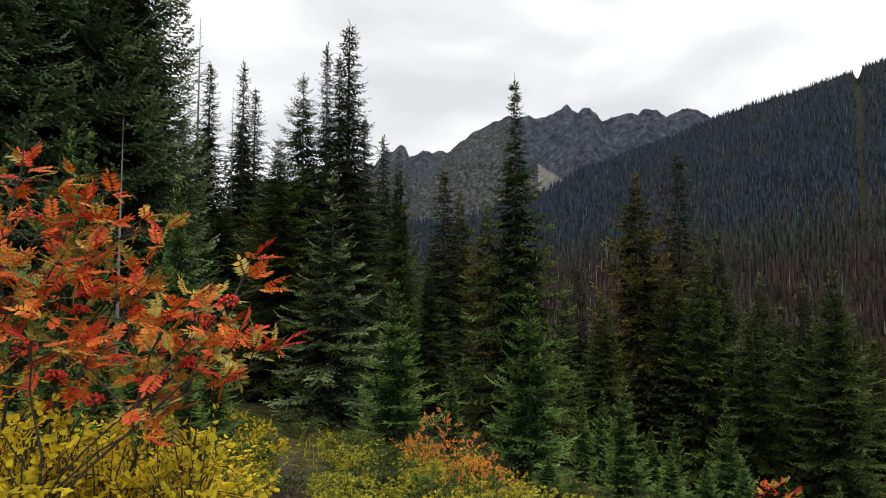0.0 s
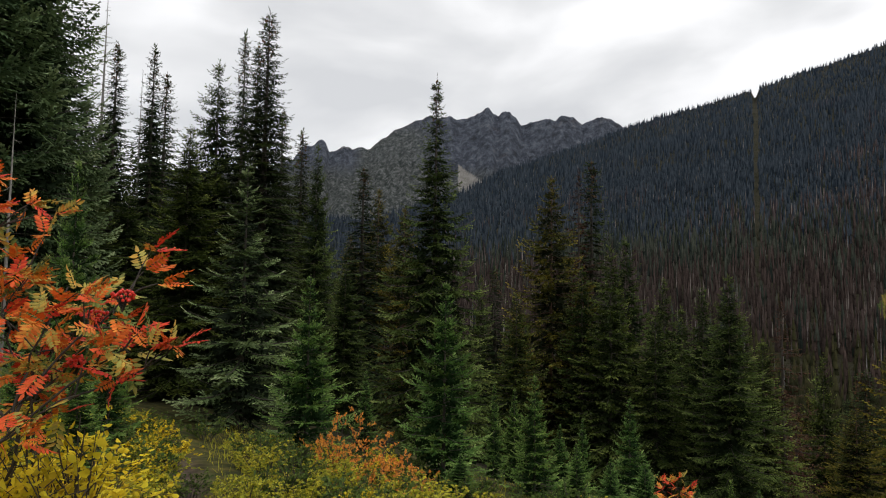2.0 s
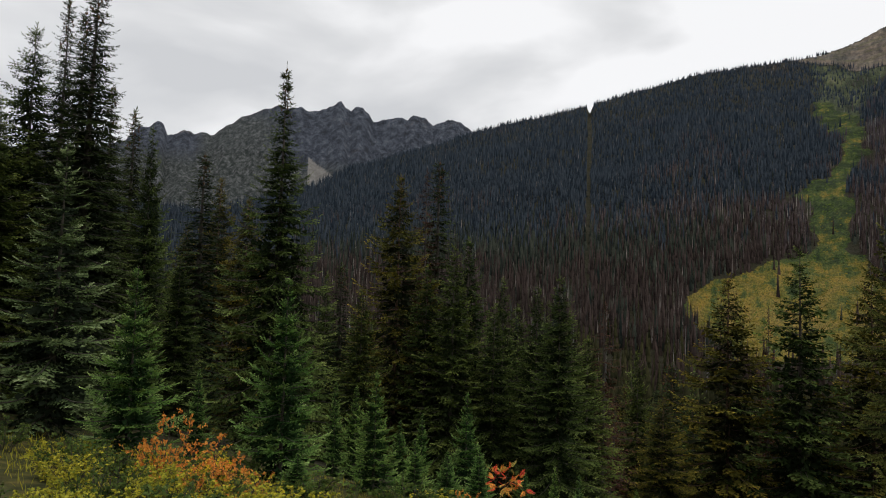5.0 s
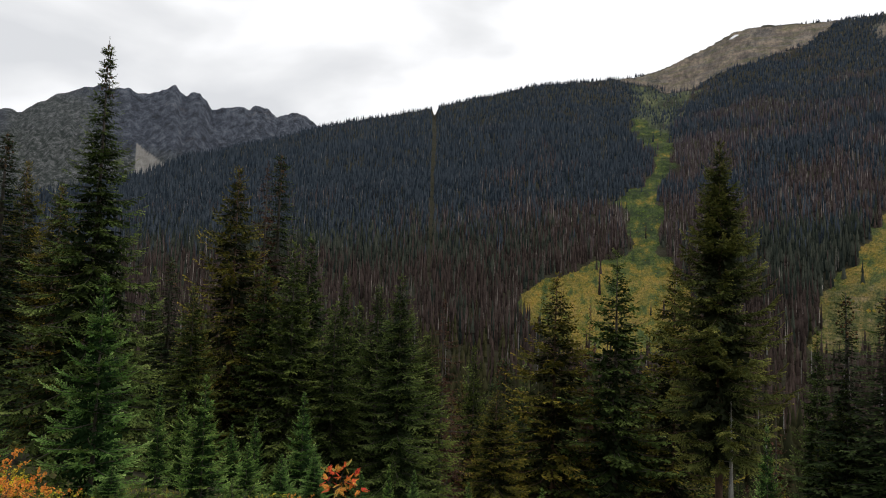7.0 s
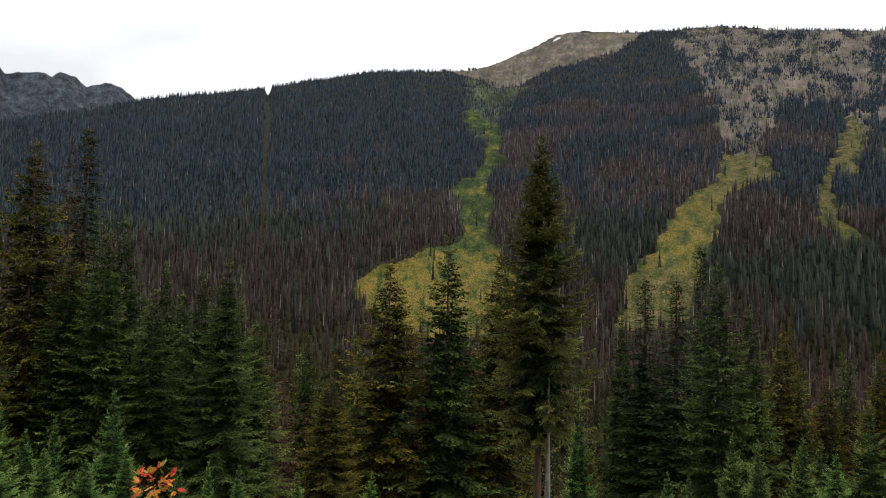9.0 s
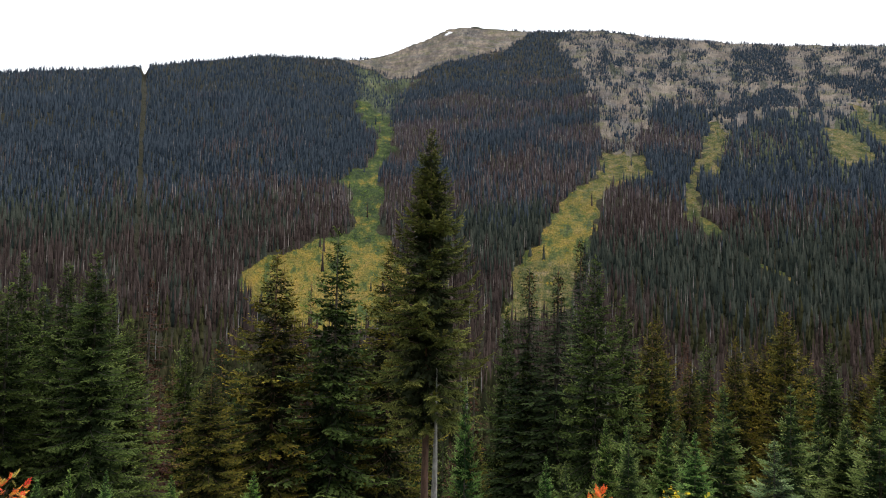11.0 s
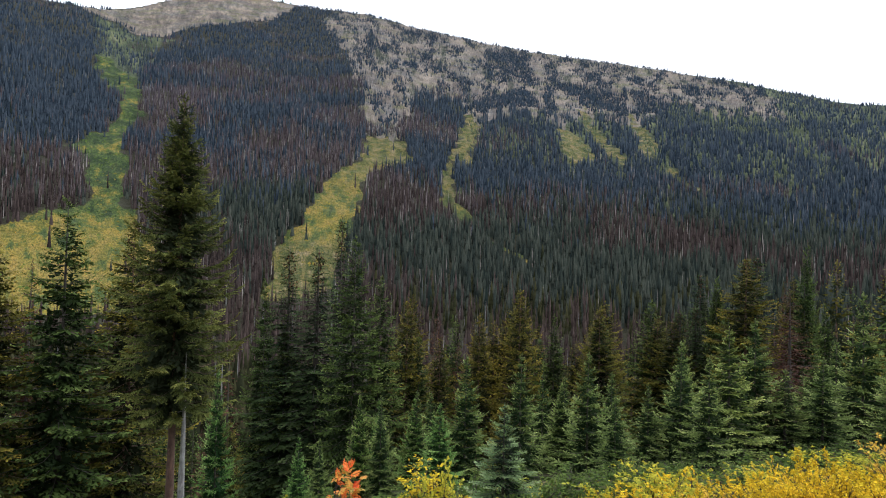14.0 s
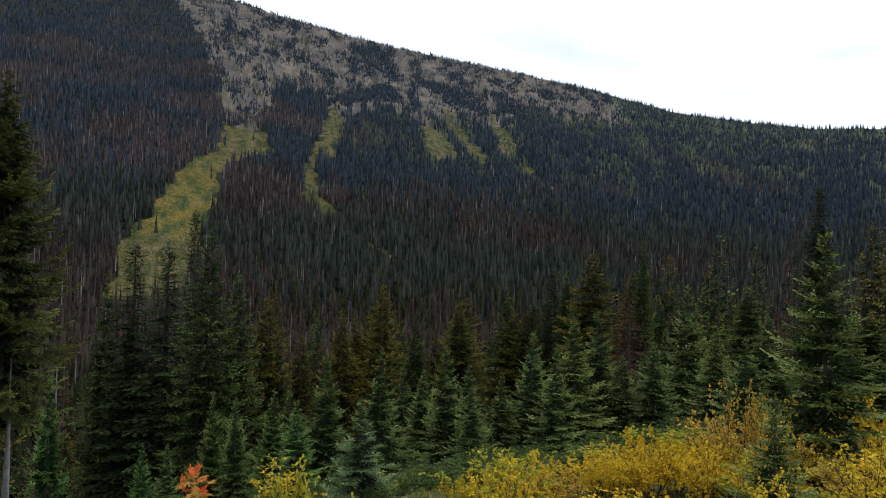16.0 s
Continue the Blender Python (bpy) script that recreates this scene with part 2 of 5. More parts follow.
brush = ramp(gt, streaks(gt, 0.028, 9, 0.7), [(0.54, (0, 0, 0)), (0.60, (1, 1, 1))])
shrubby = ramp(gt, streaks(gt, 0.2, 4, 0.6), [(0.35, (0.012, 0.018, 0.012)), (0.65, (0.055, 0.06, 0.04))])
rock_col = mixed(gt, 1.0, rock_col, ramp(gt, streaks(gt, 0.16, 6, 0.7), [(0.38, (0.66, 0.66, 0.68)), (0.62, (1.15, 1.13, 1.1))]), "MULTIPLY")
brush = mixed(gt, attribute(gt, "dome"), brush, mixed(gt, 0.35, (0, 0, 0), brush))
gully = ramp(gt, streaks(gt, 0.09, 8, 0.7), [(0.42, (0.66, 0.66, 0.68)), (0.58, (1.22, 1.18, 1.1))])
rock_col = mixed(gt, attribute(gt, "dome"), rock_col, mixed(gt, 1.0, rock_col, gully, "MULTIPLY"))
rock_col = mixed(gt, 1.0, rock_col, ramp(gt, streaks(gt, 0.014, 7, 0.7, "fall"), [(0.40, (0.80, 0.83, 0.84)), (0.50, (1.06, 0.99, 0.90)), (0.60, (1.30, 1.18, 1.02))]), "MULTIPLY")
turf = ramp(gt, streaks(gt, 0.022, 8, 0.75, "fall"), [(0.50, (0, 0, 0)), (0.60, (0.8, 0.8, 0.8))])
rock_col = mixed(gt, turf, rock_col, ramp(gt, streaks(gt, 0.3, 4, 0.65), [(0.36, (0.050, 0.056, 0.026)), (0.64, (0.150, 0.138, 0.066))]))
rock_col = mixed(gt, brush, rock_col, shrubby)
gcol = mixed(gt, frayed(gt, "rock", 0.09, 0.7), gcol, rock_col)
gcol = mixed(gt, frayed(gt, "meadow", 0.12, 0.7), gcol, meadow_col)
gcol = mixed(gt, attribute(gt, "soil"), gcol, soil_col)
gt.links.new(gcol, gb.inputs["Base Color"])
gb.inputs["Roughness"].default_value = 0.95
gb.inputs["Specular IOR Level"].default_value = 0.15
bumped(gt, gb, far_noise, 1.0, 12.0)

CRAG, ct, cb, _ = material("mountain_rock")
strata = noise_of(ct, 0.026, 14, 0.78, stretch=(1, 1, 0.35))
ccol = ramp(ct, strata, [(0.40, (0.026, 0.032, 0.046)), (0.49, (0.066, 0.081, 0.114)), (0.56, (0.125, 0.144, 0.185)), (0.66, (0.23, 0.248, 0.285))])
rust = ramp(ct, noise_of(ct, 0.004, 4, 0.6), [(0.6, (1, 1, 1)), (0.72, (1.25, 1.0, 0.82))])
ccol = mixed(ct, 1.0, ccol, rust, "MULTIPLY")
scree_col = ramp(ct, noise_of(ct, 0.03, 6, 0.6), [(0.3, (0.30, 0.285, 0.26)), (0.7, (0.45, 0.425, 0.39))])
alp_col = ramp(ct, noise_of(ct, 0.05, 12, 0.8, stretch=(1, 1, 0.5)), [(0.41, (0.022, 0.035, 0.030)), (0.48, (0.062, 0.075, 0.068)), (0.54, (0.14, 0.15, 0.148)), (0.61, (0.27, 0.275, 0.275))])
ccol = mixed(ct, attribute(ct, "alpine"), ccol, alp_col)
ccol = mixed(ct, attribute(ct, "scree"), ccol, scree_col)
ct.links.new(ccol, cb.inputs["Base Color"])
cb.inputs["Roughness"].default_value = 0.95
bumped(ct, cb, strata, 1.0, 70.0)


# ---- mesh builders ----
def mesh_of(name, verts, faces, mat, **values):
    """A mesh from arrays: verts n x 3, faces m x k, and values per vertex."""
    verts, faces = np.asarray(verts, np.float32), np.asarray(faces, np.int32)
    me = bpy.data.meshes.new(name)
    m, k = faces.shape
    me.vertices.add(len(verts))
    me.vertices.foreach_set("co", verts.ravel())
    me.loops.add(m * k)
    me.loops.foreach_set("vertex_index", faces.ravel())
    me.polygons.add(m)
    me.polygons.foreach_set("loop_start", np.arange(0, m * k, k, dtype=np.int32))
    me.update(calc_edges=True)
    for key, v in values.items():
        me.attributes.new(key, "FLOAT", "POINT").data.foreach_set("value", np.asarray(v, np.float32))
    me.materials.append(mat)
    return me


def join(pieces):
    """Pieces (verts, faces, value per vertex) made one."""
    vs, fs, ts, n = [], [], [], 0
    for v, f, s in pieces:
        vs.append(v)
        fs.append(f + n)
        ts.append(np.broadcast_to(s, (len(v),)))
        n += len(v)
    return np.concatenate(vs), np.concatenate(fs), np.concatenate(ts)


def halved(piece):
    """A piece with its quads cut into triangles."""
    v, f, s = piece
    return (v, f, s) if f.shape[1] == 3 else (v, np.concatenate([f[:, [0, 1, 2]], f[:, [0, 2, 3]]]), s)


def unit(v):
    return v / np.maximum(np.linalg.norm(v, axis=-1, keepdims=True), 1e-9)


def tube(points, radii, sides=6):
    """A tapering tube along points, of quads."""
    p = np.asarray(points, float)
    t = unit(np.gradient(p, axis=0))
    ref = np.where(np.abs(t[:, 2:]) > 0.9, [[1.0, 0, 0]], [[0, 0, 1.0]])
    a = unit(np.cross(t, ref))
    b = np.cross(t, a)
    w = np.arange(sides) * 2 * np.pi / sides
    ring = a[:, None] * np.cos(w)[None, :, None] + b[:, None] * np.sin(w)[None, :, None]
    v = (p[:, None] + ring * np.asarray(radii, float)[:, None, None]).reshape(-1, 3)
    i = np.arange(len(p) - 1)[:, None] * sides
    j = np.arange(sides)[None]
    k = (j + 1) % sides
    f = np.stack([i + j, i + k, i + sides + k, i + sides + j], -1).reshape(-1, 4)
    return v, f, np.zeros(len(v))


def blades(base, way, side, length, width, tip, fold=0.25):
    """Small lance-shaped leaves or needle-clad twigs, folded along the middle: one quad each."""
    n = len(base)
    up = np.cross(way, side)
    mid = base + way * (length * 0.42)[:, None] + up * (width * fold)[:, None]
    v = np.stack([base, mid + side * width[:, None], base + way * length[:, None], mid - side * width[:, None]], 1).reshape(-1, 3)
    return v, np.arange(n * 4).reshape(n, 4), np.repeat(tip, 4)


def feathers(base, way, side, length, width, tip, m=3):
    """Needle-clad twigs with short side shoots: each a herringbone of small spikes on one rib, palest at the ends."""
    n = len(base)
    up = np.cross(way, side)
    k = np.arange(m + 1) / m
    rib = base[:, None] + way[:, None] * (length[:, None] * k)[..., None] - up[:, None] * (0.10 * length[:, None] * k ** 2)[..., None]
    w = width[:, None] * (1.15 - 0.75 * k[None, :m])
    ahead = rib[:, :m] + way[:, None] * (length[:, None] * 0.95 / m + w * 0.35)[..., None] + up[:, None] * (w * 0.18)[..., None]
    left, right = ahead + side[:, None] * w[..., None], ahead - side[:, None] * w[..., None]
    v = np.concatenate([rib, left, right], 1).reshape(-1, 3)
    f = np.concatenate([[(i, i + 1, m + 1 + i), (i, 2 * m + 1 + i, i + 1)] for i in range(m)])
    f = (f[None] + np.arange(n)[:, None, None] * (3 * m + 1)).reshape(-1, 3)
    fade = np.concatenate([0.45 + 0.5 * k, 0.85 + 0.3 * k[:m], 0.85 + 0.3 * k[:m]])
    return v, f, np.clip(tip[:, None] * fade[None], 0, 1).ravel()


def ovals(base, way, side, length, width, tip, fold=0.3):
    """Broad leaves folded along the midrib: two quads each."""
    n = len(base)
    up = np.cross(way, side)
    lift = up * (width * fold)[:, None]
    one, two = base + way * (length * 0.3)[:, None], base + way * (length * 0.68)[:, None] - lift * 0.3
    w = side * width[:, None]
    end = base + way * length[:, None] - lift * 0.8
    v = np.stack([base, one + w + lift, two + w * 0.8 + lift, end, two - w * 0.8 + lift, one - w + lift], 1).reshape(-1, 3)
    i = np.arange(n)[:, None] * 6
    f = np.concatenate([i + np.array([[0, 1, 2, 3]]), i + np.array([[0, 3, 4, 5]])])
    return v, f, np.repeat(tip, 6)


def part(name, me, parent, label=""):
    ob = new(name, me)
    ob.parent = parent
    if label:
        ob["label"] = label
    return ob


def thing(name, m, label, category, group=""):
    ob = new(name)
    ob.empty_display_size = 0.2
    ob.matrix_world = m
    return tagged(ob, label, category, group)


# ---- the lie of the land ----
RIDGE = [(-180, 700, 10), (-100, 600, 12), (-60, 700, 9), (-20, 900, 6.5), (0, 1000, 5.95), (8.2, 1150, 8.65), (11.7, 1250, 10.55), (16.5, 1350, 12.05), (23, 1500, 14.25), (26.3, 1520, 15.0), (32.8, 1600, 16.47), (41.8, 1750, 18.45), (50, 1900, 18.75), (52.9, 2100, 19.42), (56, 2250, 20.6), (58.2, 2350, 21.6), (60.5, 2400, 21.8), (64, 2350, 21.4), (67.4, 2250, 21.25), (71.5, 2200, 21.2), (76.5, 2150, 20.23), (83.3, 2100, 19.07), (90, 2050, 17.97), (96.3, 2000, 16.93), (103, 1950, 15.35), (110.5, 1850, 13.1), (115.6, 1800, 12.05), (120.4, 1750, 11.25), (125, 1700, 10.85), (140, 1400, 9), (180, 700, 10)]
VALLEY, FOOT = -38.0, 260.0


def smooth(a, b, v):
    w = np.clip((v - a) / (b - a), 0, 1)
    return w * w * (3 - 2 * w)


def ground_z(x, y):
    """Height of the ground: the near hillside, the valley and the slopes beyond it."""
    x, y = np.asarray(x, float), np.asarray(y, float)
    r, az = np.hypot(x, y), np.degrees(np.arctan2(x, y))
    u = 0.819 * x + 0.574 * y
    v = np.maximum(u, 0)
    near = np.where(u < 0, -0.22 * np.maximum(u, -120),
                    np.where(v < 50, -(0.2 * v + 0.004 * v * v), -20 + VALLEY * 0.474 * (1 - np.exp(-np.maximum(v - 50, 0) / 30))))
    near = near + 0.10 * np.sin(1.3 * x + 0.4) * np.sin(1.1 * y + 1.0) * smooth(2, 6, r)
    a, rr, el = np.array(RIDGE).T
    top_r = np.interp(az, a, rr)
    top_z = EYE + top_r * np.tan(np.radians(np.interp(az, a, el)))
    w = (r - FOOT) / (top_r - FOOT)
    far = VALLEY + (top_z - VALLEY) * np.clip(w, 0, 1) ** 1.25 - 0.5 * np.maximum(r - top_r, 0)
    far = np.maximum(far, VALLEY - 40)
    ripple = np.sin(az * 0.55 + r * 0.004) + 0.6 * np.sin(az * 1.3 + 2 + r * 0.002) + 0.4 * np.sin(az * 2.9 - r * 0.006)
    far = far + 7 * ripple * np.clip(w, 0, 1) * np.clip(1.15 - w, 0, 1)
    k = smooth(110, 290, r)
    swell = smooth(300, 700, r) * (1 - smooth(-320, -60, r - top_r)) * (1 - smooth(1500, 2300, r) * 0.3)
    lump = np.zeros(x.shape)
    for q in np.ndindex(x.shape):
        if swell[q] > 0:
            lump[q] = sum(size * 0.055 * noise.noise((x[q] / size, y[q] / size, 7.3 * n)) for n, size in enumerate((180.0, 70.0, 28.0)))
    return near * (1 - k) + far * k + lump * swell


CHUTE_A = [(1009, 851), (1012, 817), (960, 733), (837, 619), (747, 549), (679, 515), (595, 457), (517, 400), (449, 352), (440, 329), (400, 287), (346, 238), (295, 202), (262, 206), (229, 234), (252, 286), (286, 332), (313, 340), (356, 348), (399, 360), (433, 371), (484, 404), (538, 456), (558, 488), (605, 507), (665, 528), (732, 569), (820, 647), (908, 743)]
CHUTE_B = [(713, 234), (839, 273), (875, 268), (840, 240), (852, 230), (741, 193), (707, 213), (646, 208), (556, 183), (481, 163), (427, 151), (383, 140), (330, 130), (317, 158), (404, 198), (440, 207), (467, 205), (520, 220), (596, 239), (646, 245), (694, 242)]
CHUTE_C = [(1114, 196), (1128, 185), (1024, 156), (786, 121), (796, 135), (817, 154), (869, 152), (976, 169)]
CHUTE_D = [(1095, 36), (1077, 7), (975, -14), (906, -27), (846, -3), (915, 12)]
CHUTE_E = [(1344, 3), (1344, -14), (1182, -34), (1109, -56), (931, -69), (877, -62), (956, -43), (1116, -33), (1240, -10)]
CHUTE_F = [(1312, -101), (1307, -116), (1180, -114), (1055, -123), (932, -117), (934, -98), (1085, -101), (1181, -95)]
CHUTE_G = [(823, 153), (777, 141), (705, 130), (649, 121), (607, 103), (546, 82), (517, 72), (519, 80), (547, 94), (584, 112), (626, 131), (721, 147)]
CHUTE_K = [(889, -119), (879, -132), (818, -133), (741, -134), (704, -122), (795, -121)]
CHUTE_L = [(514, 71), (512, 64), (479, 42), (453, 26), (440, 27), (466, 43)]
MEADOWS = (CHUTE_A, CHUTE_B, CHUTE_C, CHUTE_D, CHUTE_E, CHUTE_F, CHUTE_G, CHUTE_K, CHUTE_L)
ROCK_FACE = [(1900, 796), (2042, 776), (2058, 657), (2086, 560), (2088, 414), (2085, 316), (2076, 194), (2058, 66), (2038, -31), (2020, -99), (1987, -207), (1936, -345), (1820, -421), (1665, -463), (1441, -433), (1392, -355), (1415, -307), (1418, -253), (1433, -210), (1382, -167), (1173, -123), (1184, -99), (1223, -62), (1312, -36), (1212, -6), (1077, 20), (1128, 41), (1215, 66), (1142, 104), (1086, 140), (1057, 157), (1074, 181), (1210, 214), (1311, 261), (1244, 286), (1047, 277), (946, 261), (840, 240), (853, 278), (979, 326), (1167, 396), (1494, 540), (1739, 693)]
SUMMIT = [(1373, 1207), (1555, 1242), (1717, 1263), (1901, 1250), (2020, 1219), (2097, 1107), (2102, 1028), (2088, 936), (1908, 933), (1684, 889), (1564, 915), (1455, 955), (1360, 945), (1354, 994), (1388, 1108), (1370, 1156)]
BOWL = [(1348, 1145), (1228, 1007), (1110, 937), (990, 824), (948, 755), (942, 709), (1009, 748), (1239, 881), (1315, 898), (1341, 985), (1379, 1101)]
# bands of trees across the rock face
THICKETS = ([(1201, 195), (1337, 174), (1462, 135), (1446, 87), (1274, 73), (1227, 112), (1173, 152), (1127, 175)],
            [(1911, 257), (2025, 214), (1924, 131), (1584, 117), (1641, 152), (1708, 202)],
            [(1787, 78), (1616, 22), (1604, -25), (1470, -90), (1312, -102), (1331, -59), (1420, -6), (1548, 48)],
            [(1520, -113), (1552, -162), (1455, -198), (1406, -251), (1292, -231), (1304, -178), (1342, -126)])
SNOW = (1905, 1186)


def inside(poly, x, y):
    """Whether points of the plan lie in a polygon."""
    p = np.array(poly, float)
    hit = np.zeros(np.shape(x), bool)
    for (x1, y1), (x2, y2) in zip(p, np.roll(p, -1, 0)):
        if y1 != y2:
            hit ^= ((y1 > y) != (y2 > y)) & (x < (x2 - x1) * (y - y1) / (y2 - y1) + x1)
    return hit


def wobble(x, y):
    """Bends the plan a little, so that the edges of clearings are ragged."""
    r = np.hypot(x, y)
    s = r * 0.006
    return (x + s * np.sin(x * 0.05 + y * 0.021) + s * 0.6 * np.sin(y * 0.13) + s * 0.7 * np.sin(x * 0.29 + y * 0.17), y + s * np.sin(y * 0.043 - x * 0.017) + s * 0.6 * np.sin(x * 0.11) + s * 0.7 * np.sin(y * 0.31 - x * 0.2))


def in_thicket(x, y):
    bx, by = wobble(x, y)
    return np.any([inside(p, bx, by) for p in THICKETS], axis=0)


def golden(x, y):
    """How far the meadow's growth has turned, 0 green to 1 gold."""
    r, az = np.hypot(x, y), np.degrees(np.arctan2(x, y))
    return np.where(az < 57, smooth(640, 440, r), np.where(az < 76, 0.25 + 0.55 * smooth(60.5, 65.5, az), 0.6 - 0.45 * smooth(0, 1, (r < 800) & (az < 84))))


def cover(x, y):
    """How far a place is meadow or bare rock, 0 to 1."""
    bx, by = wobble(x, y)
    meadow = np.zeros(np.shape(x))
    for poly in MEADOWS:
        meadow = np.maximum(meadow, inside(poly, bx, by))
    r = np.hypot(x, y)
    lap = 1 + 0.05 * np.sin(np.degrees(np.arctan2(x, y)) * 5.1) + 0.04 * np.sin(np.degrees(np.arctan2(x, y)) * 12.7 + 1) + 0.025 * np.sin(np.degrees(np.arctan2(x, y)) * 31)
    rock = np.maximum(inside(ROCK_FACE, bx * lap, by * lap) | inside(ROCK_FACE, bx, by) & (r > 1500), inside(SUMMIT, bx, by)).astype(float)
    line = (np.abs(np.degrees(np.arctan2(x, y)) - 32.8 - 0.03 * np.sin(np.hypot(x, y) * 0.012)) < np.where(np.hypot(x, y) > 1480, 0.27, 0.2)) & (np.hypot(x, y) > 430)
    return np.where(rock > 0, meadow * 0.6, meadow), rock, line


azimuths = np.concatenate([np.arange(-180, -42, 6.0), np.arange(-42, 32.4, 0.45), np.arange(32.5, 33.2, 0.09), np.arange(33.4, 48, 0.45), np.arange(48, 102, 0.3), np.arange(102, 132, 0.5), np.arange(132, 180, 6.0)])
rings = np.concatenate([[0.0, 0.4], np.arange(0.8, 24, 0.4), 24 * 1.05 ** np.arange(0, 52), 300 * 1.0125 ** np.arange(0, 135), 1610 * 1.0125 ** np.arange(0, 42), 2720 * 1.04 ** np.arange(0, 15)])
rings = rings[rings < 4700]
aa, rr = np.meshgrid(np.radians(azimuths), rings)
gx, gy = rr * np.sin(aa), rr * np.cos(aa)
gz = ground_z(gx, gy)
trail_x = -0.245 * gy + 0.1 * np.sin(gy * 0.35)
on_trail = np.exp(-((gx - trail_x) / 0.16) ** 2) * smooth(0.5, 2, gy) * (1 - smooth(8.5, 10.5, gy))
gz = gz - 0.05 * on_trail
gz = gz - 17 * np.exp(-((np.degrees(aa) - 32.8) / 0.2) ** 2) * smooth(1380, 1560, rr)
meadow, rock, line = cover(gx, gy)
for dx, dy in ((0.005, 0.0), (-0.005, 0.0), (0.0, 0.005), (0.0, -0.005)):
    more = cover(gx + dx * rr, gy + dy * rr)
    meadow, rock = meadow + more[0], rock + more[1]
meadow, rock = meadow / 5, rock / 5
bowl = inside(BOWL, *wobble(gx, gy)).astype(float)
nc = len(azimuths)
i, j = np.meshgrid(np.arange(len(rings) - 1), np.arange(nc), indexing="ij")
k = (j + 1) % nc
gf = np.stack([i * nc + j, i * nc + k, (i + 1) * nc + k, (i + 1) * nc + j], -1).reshape(-1, 4)[:, ::-1]
scrub = (1 - smooth(14, 22, rr)) * np.ones_like(gx)
ground = new("ground", mesh_of("ground", np.stack([gx, gy, gz], -1).reshape(-1, 3), gf, GROUND, meadow=meadow.ravel(), rock=rock.ravel(),
                               scrub=scrub.ravel(), across=(aa * 1400).ravel(), down=(rr * 0.12).ravel(), fall=(rr * 0.75).ravel(), dry=np.maximum(smooth(62, 74, np.degrees(aa)) * smooth(450, 800, rr), smooth(500, 430, rr) * smooth(62.5, 65.5, np.degrees(aa)) * smooth(76, 72, np.degrees(aa))).ravel(),
                               gold=golden(gx, gy).ravel(), dome=inside(SUMMIT, *wobble(gx, gy)).astype(float).ravel(),
                               thicket=np.maximum(bowl, smooth(72, 92, np.degrees(aa)) * smooth(650, 1000, rr)).ravel(), soil=on_trail.ravel()))
ground.data.polygons.foreach_set("use_smooth", np.ones(len(ground.data.polygons), bool))
tagged(ground, "hillside, valley and far slopes with meadows and bare rock", "ground", kind="structure")

# craggy range beyond the valley's head
CREST = [(-16, 9.5), (-9, 10.2), (-6.4, 11.2), (-5.4, 12.35), (-4.8, 12.5), (-4.35, 12.85), (-4.0, 13.0), (-3.65, 12.8), (-3.3, 12.05), (-2.6, 12.25), (-2.0, 12.7), (-1.3, 12.4), (-0.6, 12.7), (0.3, 12.4),
         (1.2, 13.35), (2.4, 14.1), (3.65, 14.75), (5.1, 15.3), (7.2, 15.4), (8.4, 15.2), (9.6, 15.6), (10.2, 15.95), (10.8, 16.2), (11.3, 15.6), (11.7, 15.35), (12.2, 15.75), (12.7, 15.85), (13.2, 15.35),
         (13.7, 14.65), (14.75, 14.8), (15.5, 15.05), (16.2, 15.25), (16.7, 14.95), (17.2, 15.4), (17.75, 15.45), (18.5, 15.0), (19, 14.65), (19.7, 15.0), (20.7, 15.25), (21.5, 14.9), (22.9, 14.2), (26, 13.2), (30, 11), (36, 8)]
ma = np.arange(-18, 32, 0.085)
mr = np.concatenate([np.linspace(2300, 3000, 22)[:-1], np.linspace(3000, 3600, 75), np.linspace(3620, 4300, 8)])
aa, rr = np.meshgrid(np.radians(ma), mr)
crest_el = np.interp(ma, *np.array(CREST).T)
crest_z = 3600 * np.tan(np.radians(crest_el))[None]
up = np.clip((rr - 2300) / 1300, 0, 1)
mx, my = rr * np.sin(aa), rr * np.cos(aa)
crag = np.zeros_like(mx)
for size, high in ((420.0, 1.0), (150.0, 0.55), (60.0, 0.5), (28.0, 0.32)):
    crag += high * np.array([abs(noise.noise((x / size, y / size, size))) for x, y in zip(mx.ravel(), my.ravel())]).reshape(mx.shape)
rib = np.array([abs(noise.noise((x / 95, r / 700, 8.0))) + 0.5 * abs(noise.noise((x / 38, r / 400, 2.0))) for x, r in zip((aa * 3400).ravel(), rr.ravel())]).reshape(mx.shape)
rise = up ** 1.25
mz = -60 + (crest_z + 60) * rise - 0.9 * np.maximum(rr - 3600, 0) + ((crag - 0.45) * 150 + (rib - 0.3) * 190 * smooth(0.35, 0.7, up)) * up * np.clip(1.06 - up, 0.10, 1)
mz += np.array([noise.noise((x / 34, y / 34, 3)) for x, y in zip(mx.ravel(), my.ravel())]).reshape(mx.shape) * 12 * smooth(0.93, 1, up) * (ma[None] > 4.5)
nc = len(ma)
i, j = np.meshgrid(np.arange(len(mr) - 1), np.arange(nc - 1), indexing="ij")
mf = np.stack([i * nc + j, (i + 1) * nc + j, (i + 1) * nc + j + 1, i * nc + j + 1], -1).reshape(-1, 4)
deg = np.degrees(aa)
el = np.degrees(np.arctan2(mz, rr))
scree = ((np.abs(deg - 8.9 - (10.3 - el) * 0.75) < (11.3 - el) * 0.75) & (el < 11.3) & (el > 8)).astype(float)
